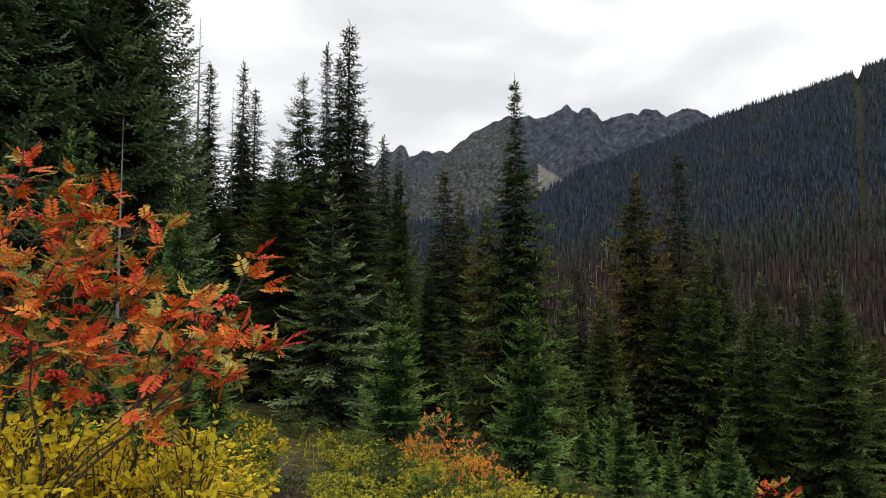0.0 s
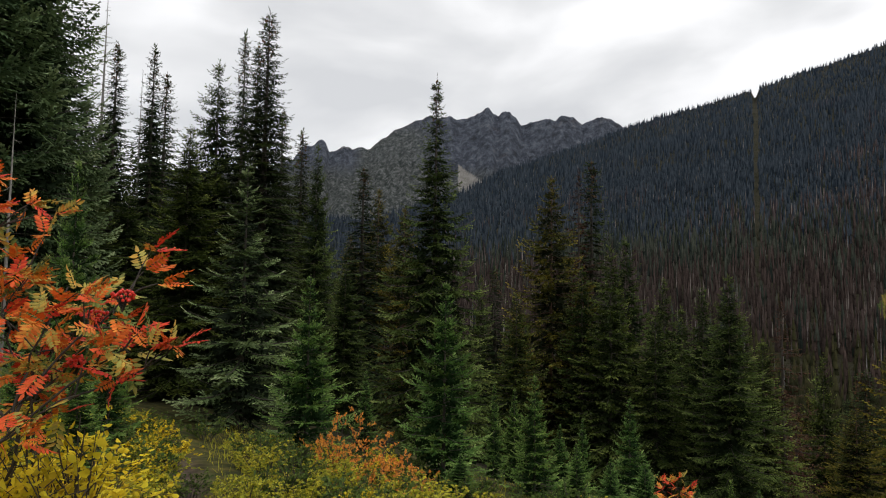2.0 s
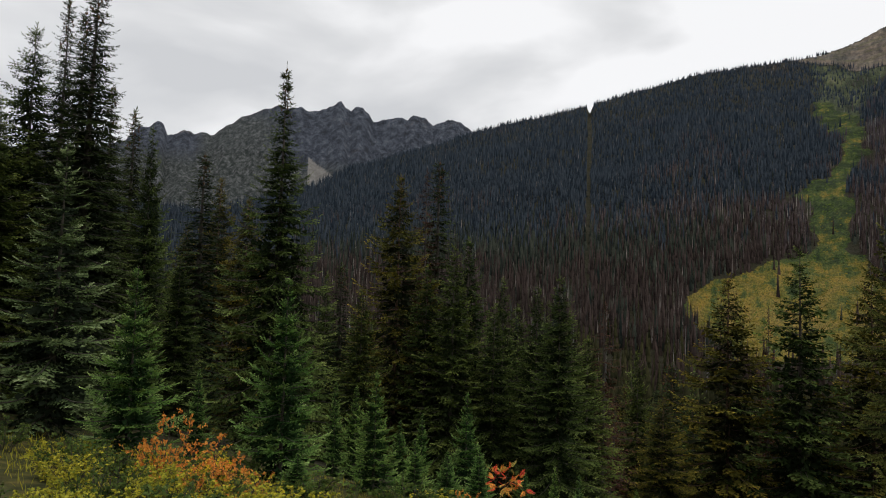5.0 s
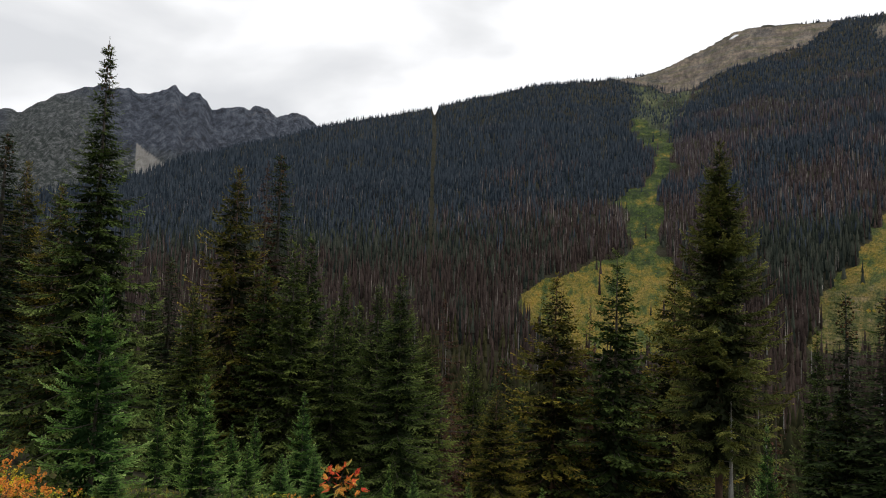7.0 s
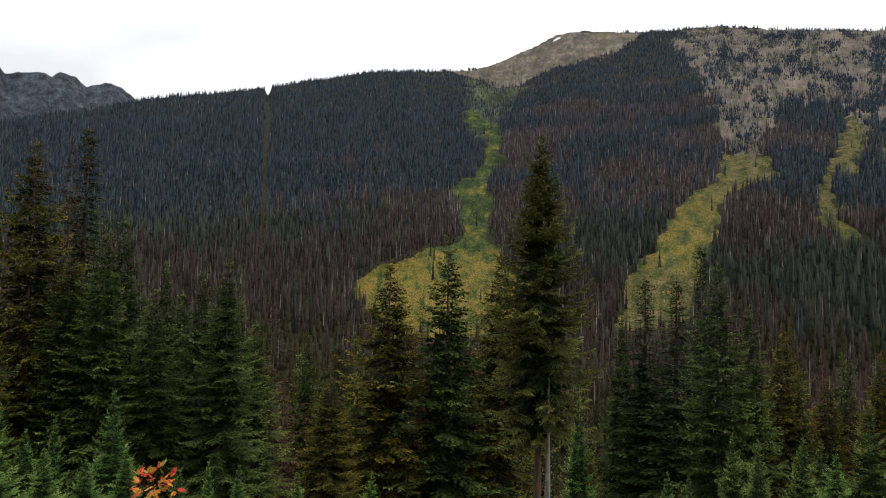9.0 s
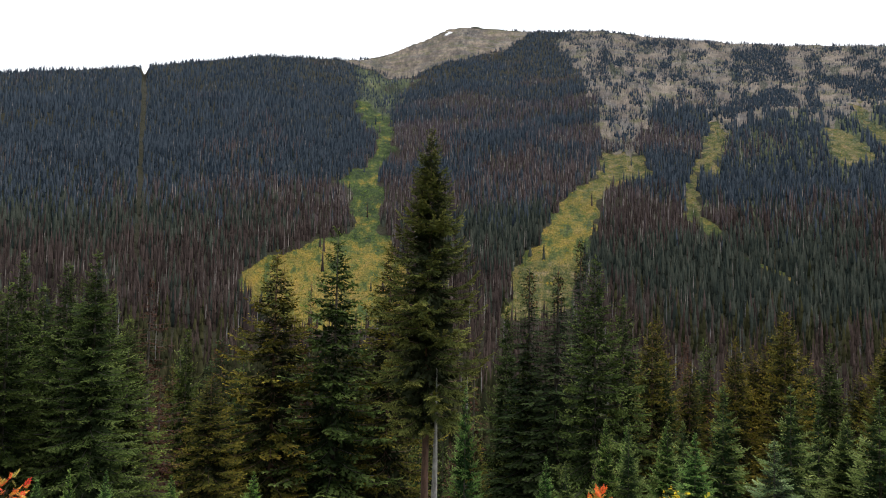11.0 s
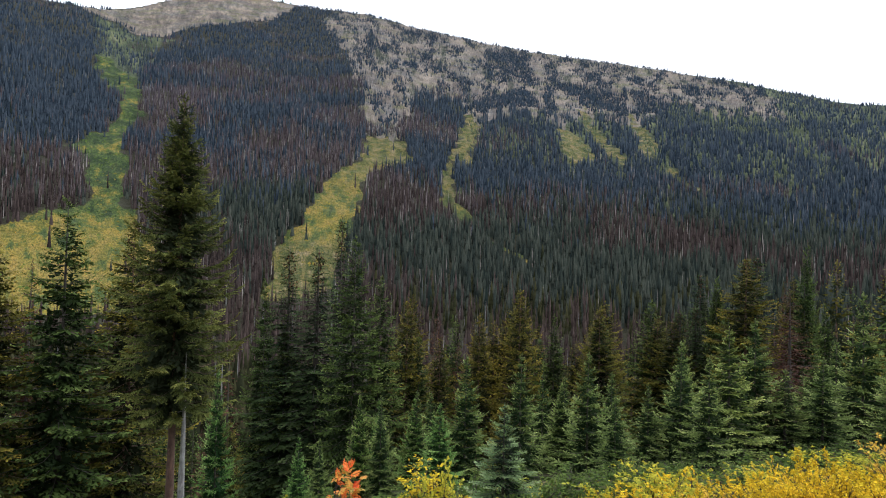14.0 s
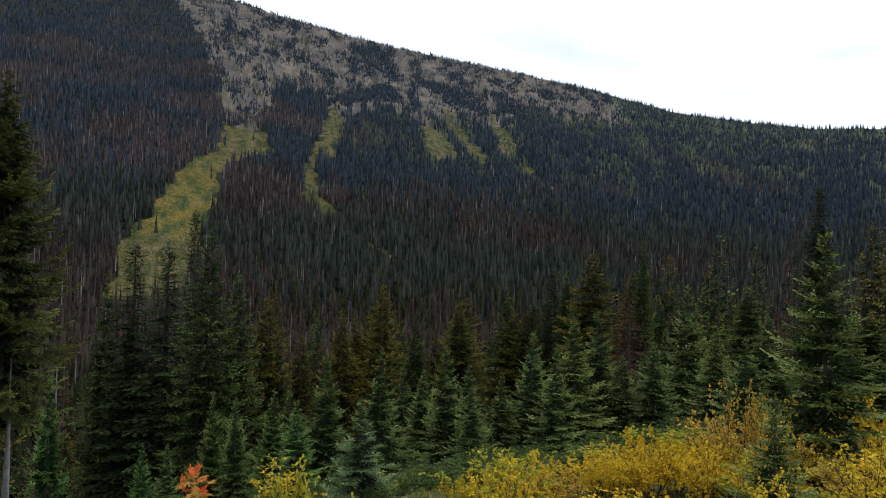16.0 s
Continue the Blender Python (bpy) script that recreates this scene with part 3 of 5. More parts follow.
alpine = np.clip(smooth(11.5, 9.5, el) + smooth(7.5, 4, deg) * smooth(-1.5, 0, deg) * smooth(15.5, 13.5, el) * 0.9, 0, 1) * np.ones_like(el)
mountains = new("mountain_range", mesh_of("mountain_range", np.stack([mx, my, mz], -1).reshape(-1, 3), mf, CRAG, scree=scree.ravel(), alpine=np.maximum(alpine, 0).ravel()))
tagged(mountains, "craggy grey rock peaks with pale scree below", "mountain", kind="structure")

# last snow in a hollow below the dome's top
rng = np.random.default_rng(6)
sa, sr = np.meshgrid(np.linspace(0, 2 * np.pi, 20, endpoint=False), np.linspace(0, 1, 5))
away = np.array(SNOW, float)
way = away / np.linalg.norm(away)
long, wide = sr * np.cos(sa) * 22 * (1 + 0.25 * np.sin(3 * sa)), sr * np.sin(sa) * 11 * (1 + 0.3 * np.sin(2 * sa + 1))
sx, sy = away[0] + way[0] * long + way[1] * wide + 0.35 * long * way[1], away[1] + way[1] * long - way[0] * wide - 0.35 * long * way[0]
sz = ground_z(sx, sy) + 5.0 - 4.5 * sr ** 3
i, j = np.meshgrid(np.arange(4), np.arange(20), indexing="ij")
k = (j + 1) % 20
SNOW_MAT, st, sb, _ = material("old_snow")
st.links.new(ramp(st, noise_of(st, 0.15, 5), [(0.3, (0.62, 0.62, 0.64)), (0.7, (0.82, 0.82, 0.84))]), sb.inputs["Base Color"])
sb.inputs["Roughness"].default_value = 0.8
tagged(new("snow_patch", mesh_of("snow_patch", np.stack([sx, sy, sz], -1).reshape(-1, 3), np.stack([i * 20 + j, i * 20 + k, (i + 1) * 20 + k, (i + 1) * 20 + j], -1).reshape(-1, 4)[:, ::-1], SNOW_MAT)),
       "small patch of old snow on the rock dome", "snow", kind="structure")


# ---- conifers ----
PROFILES = {
    "cone": [(0.0, 0.90), (0.08, 1.0), (0.3, 0.82), (0.55, 0.55), (0.8, 0.25), (0.93, 0.10), (1.0, 0.03)],
    "full": [(0.0, 0.86), (0.12, 1.0), (0.35, 0.90), (0.6, 0.68), (0.8, 0.41), (0.92, 0.20), (1.0, 0.04)],
    "spire": [(0.0, 0.90), (0.2, 1.0), (0.45, 0.84), (0.65, 0.62), (0.8, 0.42), (0.88, 0.30), (0.96, 0.18), (1.0, 0.05)],
    "slim_top": [(0.0, 0.95), (0.15, 1.0), (0.35, 0.84), (0.55, 0.60), (0.7, 0.38), (0.8, 0.24), (0.9, 0.13), (0.97, 0.07), (1.0, 0.03)],
    "column": [(0.0, 0.80), (0.1, 1.0), (0.45, 0.96), (0.65, 0.78), (0.82, 0.5), (0.93, 0.25), (1.0, 0.04)],
}


def conifer(seed, high, wide, whorls, per, gap=0.075, bare=0.04, profile="cone", rise=(32, -12), droop=0.2, upturn=0.16, twig=0.4, thick=0.022,
            ragged=0.2, limb=0.012, trunk_r=None, gaps=0.0, cross=0.2, inner=0, far=False, jitter=0.35, stubs=0, hang=14, spikes=3):
    """Trunk with limbs, and crown of flat feathered boughs made of needle-clad twigs, as arrays."""
    rng = np.random.default_rng(seed)
    trunk_r = trunk_r or high * 0.011
    zs = np.linspace(-0.4, high, 6 if far else 14)
    bend = np.cumsum(rng.normal(0, 0.004 * high / 14, (len(zs), 2)), 0)
    bend -= bend[1]
    axis = np.column_stack([bend, zs])
    frac = np.clip(zs / high, 0, 1)
    wood = [tube(axis, np.maximum(trunk_r * (1 - frac) ** 0.85, 0.006) * (1 + 0.35 * np.exp(-np.maximum(zs, 0) * 2.5)), 5 if far else 8)]
    leaf = []
    outline = np.array(PROFILES[profile])
    needles = blades if far else functools.partial(feathers, m=spikes)
    side_bias = rng.uniform(0, 2 * np.pi, 3)
    heights = bare + (0.985 - bare) * ((np.arange(whorls) + 0.5) / whorls) ** 0.88
    for level, h in enumerate(heights):
        first = rng.uniform(0, 2 * np.pi)
        count = max(3, int(round(per * rng.uniform(0.85, 1.15))))
        for b in range(count):
            if rng.random() < gaps:
                continue
            hh = float(np.clip(h + rng.normal(0, jitter / whorls), bare * 0.95, 0.985))
            k = (hh - bare) / (1 - bare)
            t = 1 - k
            turn = first + (b + rng.uniform(-0.35, 0.35)) * 2 * np.pi / count
            lobe = 1 + ragged * 0.5 * np.sin(turn * 2 + side_bias[0] + k * 9) * np.sin(k * 17 + side_bias[1])
            size = wide * np.interp(k, outline[:, 0], outline[:, 1]) * lobe * rng.uniform(1 - ragged, 1 + ragged * 0.45)
            size = max(size, 0.03 * wide + 0.03)
            e = radians(rise[0] + (rise[1] - rise[0]) * t ** 0.6 + rng.normal(0, 2 + 12 * jitter))
            out = np.array([np.cos(turn), np.sin(turn), 0])
            bright = rng.normal(0, 0.12)
            root = np.array([np.interp(hh * high, zs, axis[:, 0]), np.interp(hh * high, zs, axis[:, 1]), hh * high])
            sag_k, up_k = droop * t ** 0.5 * rng.uniform(0.7, 1.3), upturn * rng.uniform(0.6, 1.4)

            def at(s):
                s = np.asarray(s)[:, None]
                return root + size * (out * s * np.cos(e) + np.array([0, 0, 1.0]) * (s * np.sin(e) - sag_k * s ** 1.4 + up_k * s ** 4))
            if not far:
                wood.append(tube(at([0.0, 0.5, 0.97]), np.array([1, 0.6, 0.12]) * max(limb * size / wide * 2, 0.003), 3))
            # a feathered bough: side twigs longest near its middle, hanging a little to both sides
            n = max(4 if far else 6, int(size / gap * 2))
            s = 0.10 + 0.90 * (np.arange(n) + rng.uniform(0.2, 0.8, n)) / n
            base = at(s)
            along = unit(at(s + 0.03) - base)
            across = unit(np.cross(along, [0, 0, 1.0]))
            over = np.cross(across, along)
            sign = np.where(np.arange(n) % 2, 1.0, -1.0)
            ang = np.radians(rng.normal(54, 8, n)) * np.where(s > 0.93, 0.25, 1.0)
            lean = np.radians(rng.normal(-hang, 8, n))
            sidew = across * (sign * np.cos(lean))[:, None] + over * np.sin(lean)[:, None]
            way = unit(along * np.cos(ang)[:, None] + sidew * np.sin(ang)[:, None])
            length = np.clip(size * 0.45 * np.sqrt(np.clip(s * 2.6, 0, 1)) * (1.15 - s) ** 0.7, 0.3 * twig, twig) * rng.uniform(0.75, 1.2, n)
            length = np.minimum(length, size * 0.8)
            width = np.minimum(thick * rng.uniform(0.8, 1.2, n), length * 0.3)
            flat = unit(np.cross(way, over))
            roll = np.radians(rng.normal(0, 14, n) + 10 * sign)[:, None]
            flat = flat * np.cos(roll) + np.cross(way, flat) * np.sin(roll)
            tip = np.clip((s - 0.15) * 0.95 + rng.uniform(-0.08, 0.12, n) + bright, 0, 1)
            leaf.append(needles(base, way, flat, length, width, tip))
            c = rng.random(n) < cross
            if c.any():
                fall = unit(way[c] * 0.8 - over[c] * 0.6)
                leaf.append(needles(base[c], fall, unit(np.cross(fall, along[c])), length[c] * 0.7, width[c] * 0.9, tip[c] * 0.7))
    # dead stubs on the bare part of the trunk
    for b in range(stubs):
        h = high * bare * rng.uniform(0.25, 1.0)
        turn, size = rng.uniform(0, 2 * np.pi), wide * rng.uniform(0.15, 0.5)
        root = np.array([0, 0, h])
        end = root + size * np.array([np.cos(turn), np.sin(turn), rng.uniform(-0.35, 0.05)])
        wood.append(tube([root, (root + end) / 2 + [0, 0, 0.03 * size], end], [limb * 1.2, limb * 0.7, 0.003], 3))
    # old boughs close to the trunk, crown shade put into their dark colour
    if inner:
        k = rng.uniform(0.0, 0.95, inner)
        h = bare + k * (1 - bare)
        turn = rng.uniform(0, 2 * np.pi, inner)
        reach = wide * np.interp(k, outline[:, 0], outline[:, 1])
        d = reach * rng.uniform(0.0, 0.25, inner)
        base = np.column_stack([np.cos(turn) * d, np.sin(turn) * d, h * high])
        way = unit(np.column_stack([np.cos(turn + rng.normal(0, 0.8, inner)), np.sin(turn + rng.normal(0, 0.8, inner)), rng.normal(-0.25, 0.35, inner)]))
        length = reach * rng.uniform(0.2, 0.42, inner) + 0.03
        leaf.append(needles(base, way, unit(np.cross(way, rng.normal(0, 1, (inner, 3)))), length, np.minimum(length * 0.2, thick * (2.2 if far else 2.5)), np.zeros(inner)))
    # leader
    n = 14
    s = rng.uniform(0.93, 1.0, n)
    base = np.column_stack([np.interp(s * high, zs, axis[:, 0]), np.interp(s * high, zs, axis[:, 1]), s * high])
    turn = rng.uniform(0, 2 * np.pi, n)
    way = unit(np.column_stack([np.cos(turn) * 0.6, np.sin(turn) * 0.6, np.ones(n)]))
    leaf.append(blades(base, way, unit(np.cross(way, [1.0, 0.2, 0])), np.full(n, min(twig, 0.014 * high)), np.full(n, thick * 0.3), np.full(n, 0.55)))
    return join(wood), join([halved(q) for q in leaf])


def cone_cluster(seed, high, wide, count, profile):
    """Upright cones crowded round the top of a fir."""
    rng = np.random.default_rng(seed)
    out = []
    for c in range(count):
        h = high * rng.uniform(0.86, 0.985)
        turn, d = rng.uniform(0, 2 * np.pi), wide * float(np.interp(h / high, *np.array(PROFILES[profile]).T)) * rng.uniform(0.1, 0.6)
        p = np.array([np.cos(turn) * d, np.sin(turn) * d, h])
        q = np.array([0, 0, rng.uniform(0.07, 0.11)])
        out.append(tube([p, p + q * 0.3, p + q * 0.75, p + q], [0.008, 0.022, 0.019, 0.005], 5))
    return join(out)


KINDS = {}


def kind(name, label, category, crown_mat, wood_mat, size, cones=0, levels=(0, 1, 2, 3), **shape):
    """Meshes of one kind of tree at its usual size: finely twigged for near ones, coarser farther off, two variants each."""
    made = {}
    for level in levels:
        made[level] = []
        s = dict(shape)
        if level == 1:
            s.update(gap=shape["gap"] * 1.25, thick=shape["thick"] * 1.2)
        elif level == 2:
            s.update(gap=shape["gap"] * 1.9, thick=shape["thick"] * 1.9, whorls=int(shape["whorls"] * 0.95), inner=shape.get("inner", 0) // 2, spikes=2)
        elif level == 3:
            s.update(gap=shape["gap"] * 4.0, whorls=22, per=6, twig=shape["twig"] * 1.4, thick=shape["thick"] * 3.2, cross=0.15, inner=170)
        for v in range(2):
            wood, leaf = conifer(1000 + 17 * v + len(name), size[0], size[1], far=level == 3, **s)
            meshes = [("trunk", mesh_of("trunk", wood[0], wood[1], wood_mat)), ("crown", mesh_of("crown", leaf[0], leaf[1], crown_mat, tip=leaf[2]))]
            if cones and level < 3:
                c = cone_cluster(v, size[0], size[1], cones, shape["profile"])
                meshes.append(("fruiting_top", mesh_of("fruiting_top", c[0], c[1], CONE, tip=c[2])))
            made[level].append(meshes)
    KINDS[name] = (label, category, size, made, [0])


kind("old_spruce", "tall old spruce with dense dark green drooping boughs", "spruce tree", NEEDLE_OLD, BARK, (12.0, 2.8), levels=(0, 1),
     whorls=30, per=7, gap=0.12, bare=0.05, profile="column", rise=(25, -14), droop=0.28, upturn=0.24, twig=0.5, thick=0.055, inner=1600, jitter=0.3, hang=22, ragged=0.1)
kind("spruce", "dark green spruce with a full pointed crown", "spruce tree", NEEDLE_MID, BARK, (12.0, 2.3),
     whorls=32, per=7, gap=0.12, bare=0.03, profile="full", rise=(30, -12), twig=0.42, thick=0.05, inner=900)
kind("slim_spruce", "dark green spruce with a slender tan-tipped top", "spruce tree", NEEDLE_MID, BARK, (12.0, 2.3), cones=50,
     whorls=38, per=7, gap=0.12, bare=0.03, profile="slim_top", rise=(24, -16), twig=0.42, thick=0.05, inner=900, hang=18)
kind("spire_fir", "narrow dark spire-shaped fir with cones crowded at its top", "fir tree", NEEDLE_DARK, BARK, (12.0, 1.1), cones=34,
     whorls=44, per=7, gap=0.10, bare=0.03, profile="spire", rise=(14, -24), droop=0.2, twig=0.32, thick=0.045, inner=900, hang=18)
kind("yellow_spruce", "olive green spruce with brownish tips", "spruce tree", NEEDLE_YELLOW, BARK_RED, (13.0, 2.3), levels=(1, 2, 3), cones=40,
     whorls=34, per=7, gap=0.12, bare=0.05, profile="column", rise=(30, -10), twig=0.42, thick=0.05, inner=800)
kind("dead_spruce", "dead spruce with brown needles on thin boughs", "dead tree", NEEDLE_DEAD, BARK, (14.0, 1.8), levels=(1, 2, 3),
     whorls=32, per=6, gap=0.16, bare=0.06, profile="full", rise=(20, -20), twig=0.30, thick=0.03, gaps=0.2, ragged=0.45, inner=250, hang=18)
kind("bare_spruce", "tall spruce with a bare lower trunk and thick olive-green boughs", "spruce tree", NEEDLE_OLIVE, BARK_RED, (20.5, 3.2), levels=(1,),
     whorls=46, per=7, gap=0.11, bare=0.27, profile="full", rise=(34, -10), droop=0.24, upturn=0.22, twig=0.5, thick=0.075, ragged=0.3, trunk_r=0.23, inner=1300, gaps=0.06, jitter=0.5, stubs=26, hang=26)
kind("young_fir", "young bright green fir with pale new tips down to the ground", "young fir", NEEDLE_YOUNG, BARK, (3.5, 1.0), levels=(0, 1),
     whorls=14, per=7, gap=0.05, bare=0.02, profile="cone", rise=(44, 0), droop=0.10, upturn=0.14, twig=0.22, thick=0.024, limb=0.007, inner=450, jitter=0.15, hang=6)
kind("fir", "blue-green fir with pale twig ends on tiered boughs", "fir tree", NEEDLE_FIR, BARK, (3.5, 1.0), levels=(0, 1),
     whorls=14, per=7, gap=0.05, bare=0.02, profile="cone", rise=(42, -4), droop=0.12, upturn=0.14, twig=0.22, thick=0.024, limb=0.007, inner=450, jitter=0.18, hang=8)
kind("pale_fir", "fir with pale blue-green tips on layered boughs", "fir tree", NEEDLE_PALE, BARK, (6.0, 1.5), levels=(0,),
     whorls=17, per=6, gap=0.075, bare=0.03, profile="cone", rise=(38, -6), twig=0.34, thick=0.036, inner=400, jitter=0.25, hang=8)
kind("bare_snag", "thin dead standing tree with short bare twigs", "dead tree", WOOD_GREY, WOOD_GREY, (13.0, 0.45), levels=(1,),
     whorls=30, per=4, gap=0.25, bare=0.1, profile="column", rise=(10, -15), twig=0.12, thick=0.008, gaps=0.3, ragged=0.6, trunk_r=0.11, cross=0)
kind("broken_snag", "bleached broken trunk of a dead tree with a few stubs", "dead tree", WOOD_GREY, WOOD_GREY, (12.0, 0.5), levels=(1,),
     whorls=9, per=3, gap=0.3, bare=0.45, profile="column", rise=(5, -25), twig=0.12, thick=0.008, gaps=0.3, ragged=0.6, trunk_r=0.17, cross=0)


SPREAD = {"old_spruce": 1.1, "spruce": 1.22, "slim_spruce": 1.3, "spire_fir": 1.5, "yellow_spruce": 1.22, "dead_spruce": 1.3, "bare_spruce": 0.98, "young_fir": 1.12, "fir": 1.14}


def plant_tree(name, x, y, top, radius, group=""):
    label, category, size, made, count = KINDS[name]
    z = float(ground_z(x, y))
    pick = random.Random(int(x * 97 + y * 31) + count[0])
    count[0] += 1
    far = math.hypot(x, y)
    level = 0 if far < (12.6 if name in ("young_fir", "fir") else 15.5) else 1 if far < 29 else 2 if far < 56 else 3
    level = min(made, key=lambda k: abs(k - level))
    wide = radius / size[1] * SPREAD.get(name, 1.2) * (1.0 + 0.22 * min(1.0, max(0.0, (far - 29) / 6)) if size[0] > 8 else 1.0)
    m = pose(x, y, z - 0.03, 0, 0, pick.uniform(0, 360)) @ Matrix.Diagonal((wide, wide, (top - z) / size[0], 1))
    tree = thing(name, m, label, category, group)
    for part_name, me in made[level][count[0] % 2]:
        ob = part(part_name, me, tree)
        if part_name == "fruiting_top":
            ob["kind"] = "stuff"
    return tree


plant_tree("old_spruce", -6.90, 13.36, 10.57, 1.78)
plant_tree("old_spruce", -7.85, 12.24, 10.95, 2.15)
plant_tree("old_spruce", -7.82, 10.43, 8.27, 1.70)
plant_tree("bare_snag", -9.44, 24.27, 12.22, 0.41)
plant_tree("spire_fir", -8.71, 23.48, 10.22, 0.83)
plant_tree("spire_fir", -8.20, 25.77, 11.03, 0.80)
plant_tree("bare_snag", -8.90, 26.60, 10.25, 0.29)
plant_tree("spire_fir", -8.33, 27.82, 10.65, 0.96)
plant_tree("spruce", -4.82, 21.51, 9.04, 1.63)
plant_tree("spire_fir", -3.87, 20.68, 9.76, 0.66)
plant_tree("spire_fir", -3.97, 23.71, 10.59, 0.75)
plant_tree("spire_fir", -2.87, 18.83, 9.70, 0.99)
plant_tree("spire_fir", -3.18, 24.84, 8.49, 0.91)
plant_tree("spire_fir", -2.73, 27.91, 8.48, 0.97)
plant_tree("spruce", -1.91, 25.97, 7.43, 1.02)
plant_tree("spruce", -4.83, 18.42, 6.11, 1.32)
plant_tree("pale_fir", -2.60, 14.82, 4.45, 1.31)
plant_tree("young_fir", -0.96, 12.31, 1.93, 0.88)
plant_tree("spire_fir", -0.11, 34.04, 8.20, 1.24)
plant_tree("yellow_spruce", 0.79, 38.03, 7.70, 1.19)
plant_tree("yellow_spruce", -0.75, 36.04, 4.77, 0.94)
plant_tree("yellow_spruce", 2.20, 35.97, 6.36, 1.19)
plant_tree("spruce", -0.59, 22.04, 2.58, 0.96)
plant_tree("slim_spruce", 2.15, 19.93, 8.41, 1.60)
plant_tree("young_fir", 1.56, 12.24, 1.87, 0.88)
plant_tree("spire_fir", 8.02, 39.23, 3.31, 1.04)
plant_tree("spruce", 7.52, 41.36, 2.75, 1.02)
plant_tree("yellow_spruce", 9.70, 40.90, 0.97, 1.02)
plant_tree("yellow_spruce", 9.04, 30.74, 7.49, 1.62)
plant_tree("dead_spruce", 10.60, 31.29, 7.97, 1.26)
plant_tree("spire_fir", 11.52, 32.03, 8.70, 1.24)
plant_tree("spruce", 10.58, 27.04, 3.80, 1.56)
plant_tree("spruce", 11.93, 28.65, 4.32, 1.67)
plant_tree("spruce", 14.77, 30.66, 2.55, 1.24)
plant_tree("spruce", 13.93, 25.47, 2.13, 1.39)
plant_tree("spruce", 13.76, 23.27, 2.50, 1.55)
plant_tree("young_fir", 3.22, 15.71, -0.53, 0.36)
plant_tree("young_fir", 3.65, 13.55, -0.06, 0.61)
plant_tree("young_fir", 5.86, 13.85, -0.56, 0.60)
plant_tree("young_fir", 4.92, 14.21, -1.07, 0.37)
plant_tree("young_fir", 4.74, 15.32, -1.44, 0.42)
plant_tree("young_fir", 0.13, 15.04, -0.12, 0.39)
plant_tree("young_fir", 3.93, 16.58, -0.78, 0.50)
plant_tree("spruce", 34.69, 46.69, -4.06, 2.02)
plant_tree("dead_spruce", 38.11, 46.56, -4.14, 1.88)
plant_tree("yellow_spruce", 31.38, 32.50, 3.39, 2.55)
plant_tree("dead_spruce", 36.63, 34.29, 1.33, 1.31)
plant_tree("spruce", 33.38, 28.94, 5.05, 2.9)
plant_tree("bare_spruce", 27.85, 18.03, 9.54, 2.47)
plant_tree("yellow_spruce", 37.22, 27.34, 4.19, 2.40)
plant_tree("young_fir", 4.50, 7.63, -0.55, 0.20)
plant_tree("young_fir", 6.54, 10.25, -1.49, 0.27)
plant_tree("spire_fir", 42.23, 18.99, 2.69, 1.76)
plant_tree("spire_fir", 41.15, 16.42, 2.61, 1.76)
plant_tree("spire_fir", 47.30, 17.12, 5.28, 1.39)
plant_tree("spruce", 38.19, 12.87, 3.35, 1.9)
plant_tree("spruce", 40.59, 11.92, 0.97, 1.7)
plant_tree("yellow_spruce", 53.75, 13.01, -0.81, 1.82)
plant_tree("dead_spruce", 57.16, 11.49, -2.64, 1.41)
plant_tree("spruce", 59.37, 10.57, -2.82, 1.57)
plant_tree("spruce", 43.37, 21.25, 0.43, 1.42)
plant_tree("dead_spruce", 54.56, 30.07, -4.95, 1.62)
plant_tree("young_fir", 26.37, 14.91, -3.09, 1.04)
plant_tree("young_fir", 16.49, 5.24, -1.72, 0.36)
plant_tree("young_fir", 17.59, 5.05, -1.97, 0.41)
plant_tree("young_fir", 16.86, 3.88, -1.74, 0.50)
plant_tree("fir", 14.30, 5.43, -2.25, 0.31)
plant_tree("fir", 16.50, 5.22, -1.64, 0.50)
plant_tree("fir", 16.66, 4.70, -1.71, 0.50)
plant_tree("fir", 16.88, 3.82, -1.57, 0.59)
plant_tree("fir", 19.09, 2.90, -0.89, 0.91)
plant_tree("fir", 18.27, 1.26, -0.65, 0.86)
plant_tree("fir", 18.30, -0.53, -0.51, 0.86)
plant_tree("fir", 20.31, 0.10, -1.52, 0.70)
plant_tree("fir", 16.27, -1.11, -1.26, 0.56)
plant_tree("fir", 17.20, -1.95, -1.09, 0.59)
plant_tree("fir", 17.10, -2.69, 0.01, 0.81)
plant_tree("fir", 21.30, 0.78, -1.58, 0.73)
plant_tree("yellow_spruce", 52.17, 3.84, 0.12, 1.81)
plant_tree("yellow_spruce", 48.25, -2.44, -0.51, 1.67)
plant_tree("spruce", 46.00, -5.36, -0.18, 1.76)
plant_tree("yellow_spruce", 43.84, -6.43, -1.34, 1.38)
plant_tree("yellow_spruce", 51.98, 5.85, -2.57, 1.36)
plant_tree("dead_spruce", 56.27, 2.32, -3.80, 1.36)
plant_tree("spire_fir", 49.57, -9.11, 1.72, 1.22)
plant_tree("spire_fir", 43.13, -10.57, 2.69, 1.23)
plant_tree("spire_fir", 44.92, -11.63, 2.94, 1.28)
plant_tree("dead_spruce", 34.84, -10.53, 0.88, 1.07)
plant_tree("fir", 20.85, -8.18, 1.28, 1.07)
plant_tree("spruce", 23.76, -11.47, 1.20, 1.09)
plant_tree("fir", 17.97, -3.97, 0.34, 1.13)
plant_tree("fir", 19.77, -5.04, 0.46, 1.04)
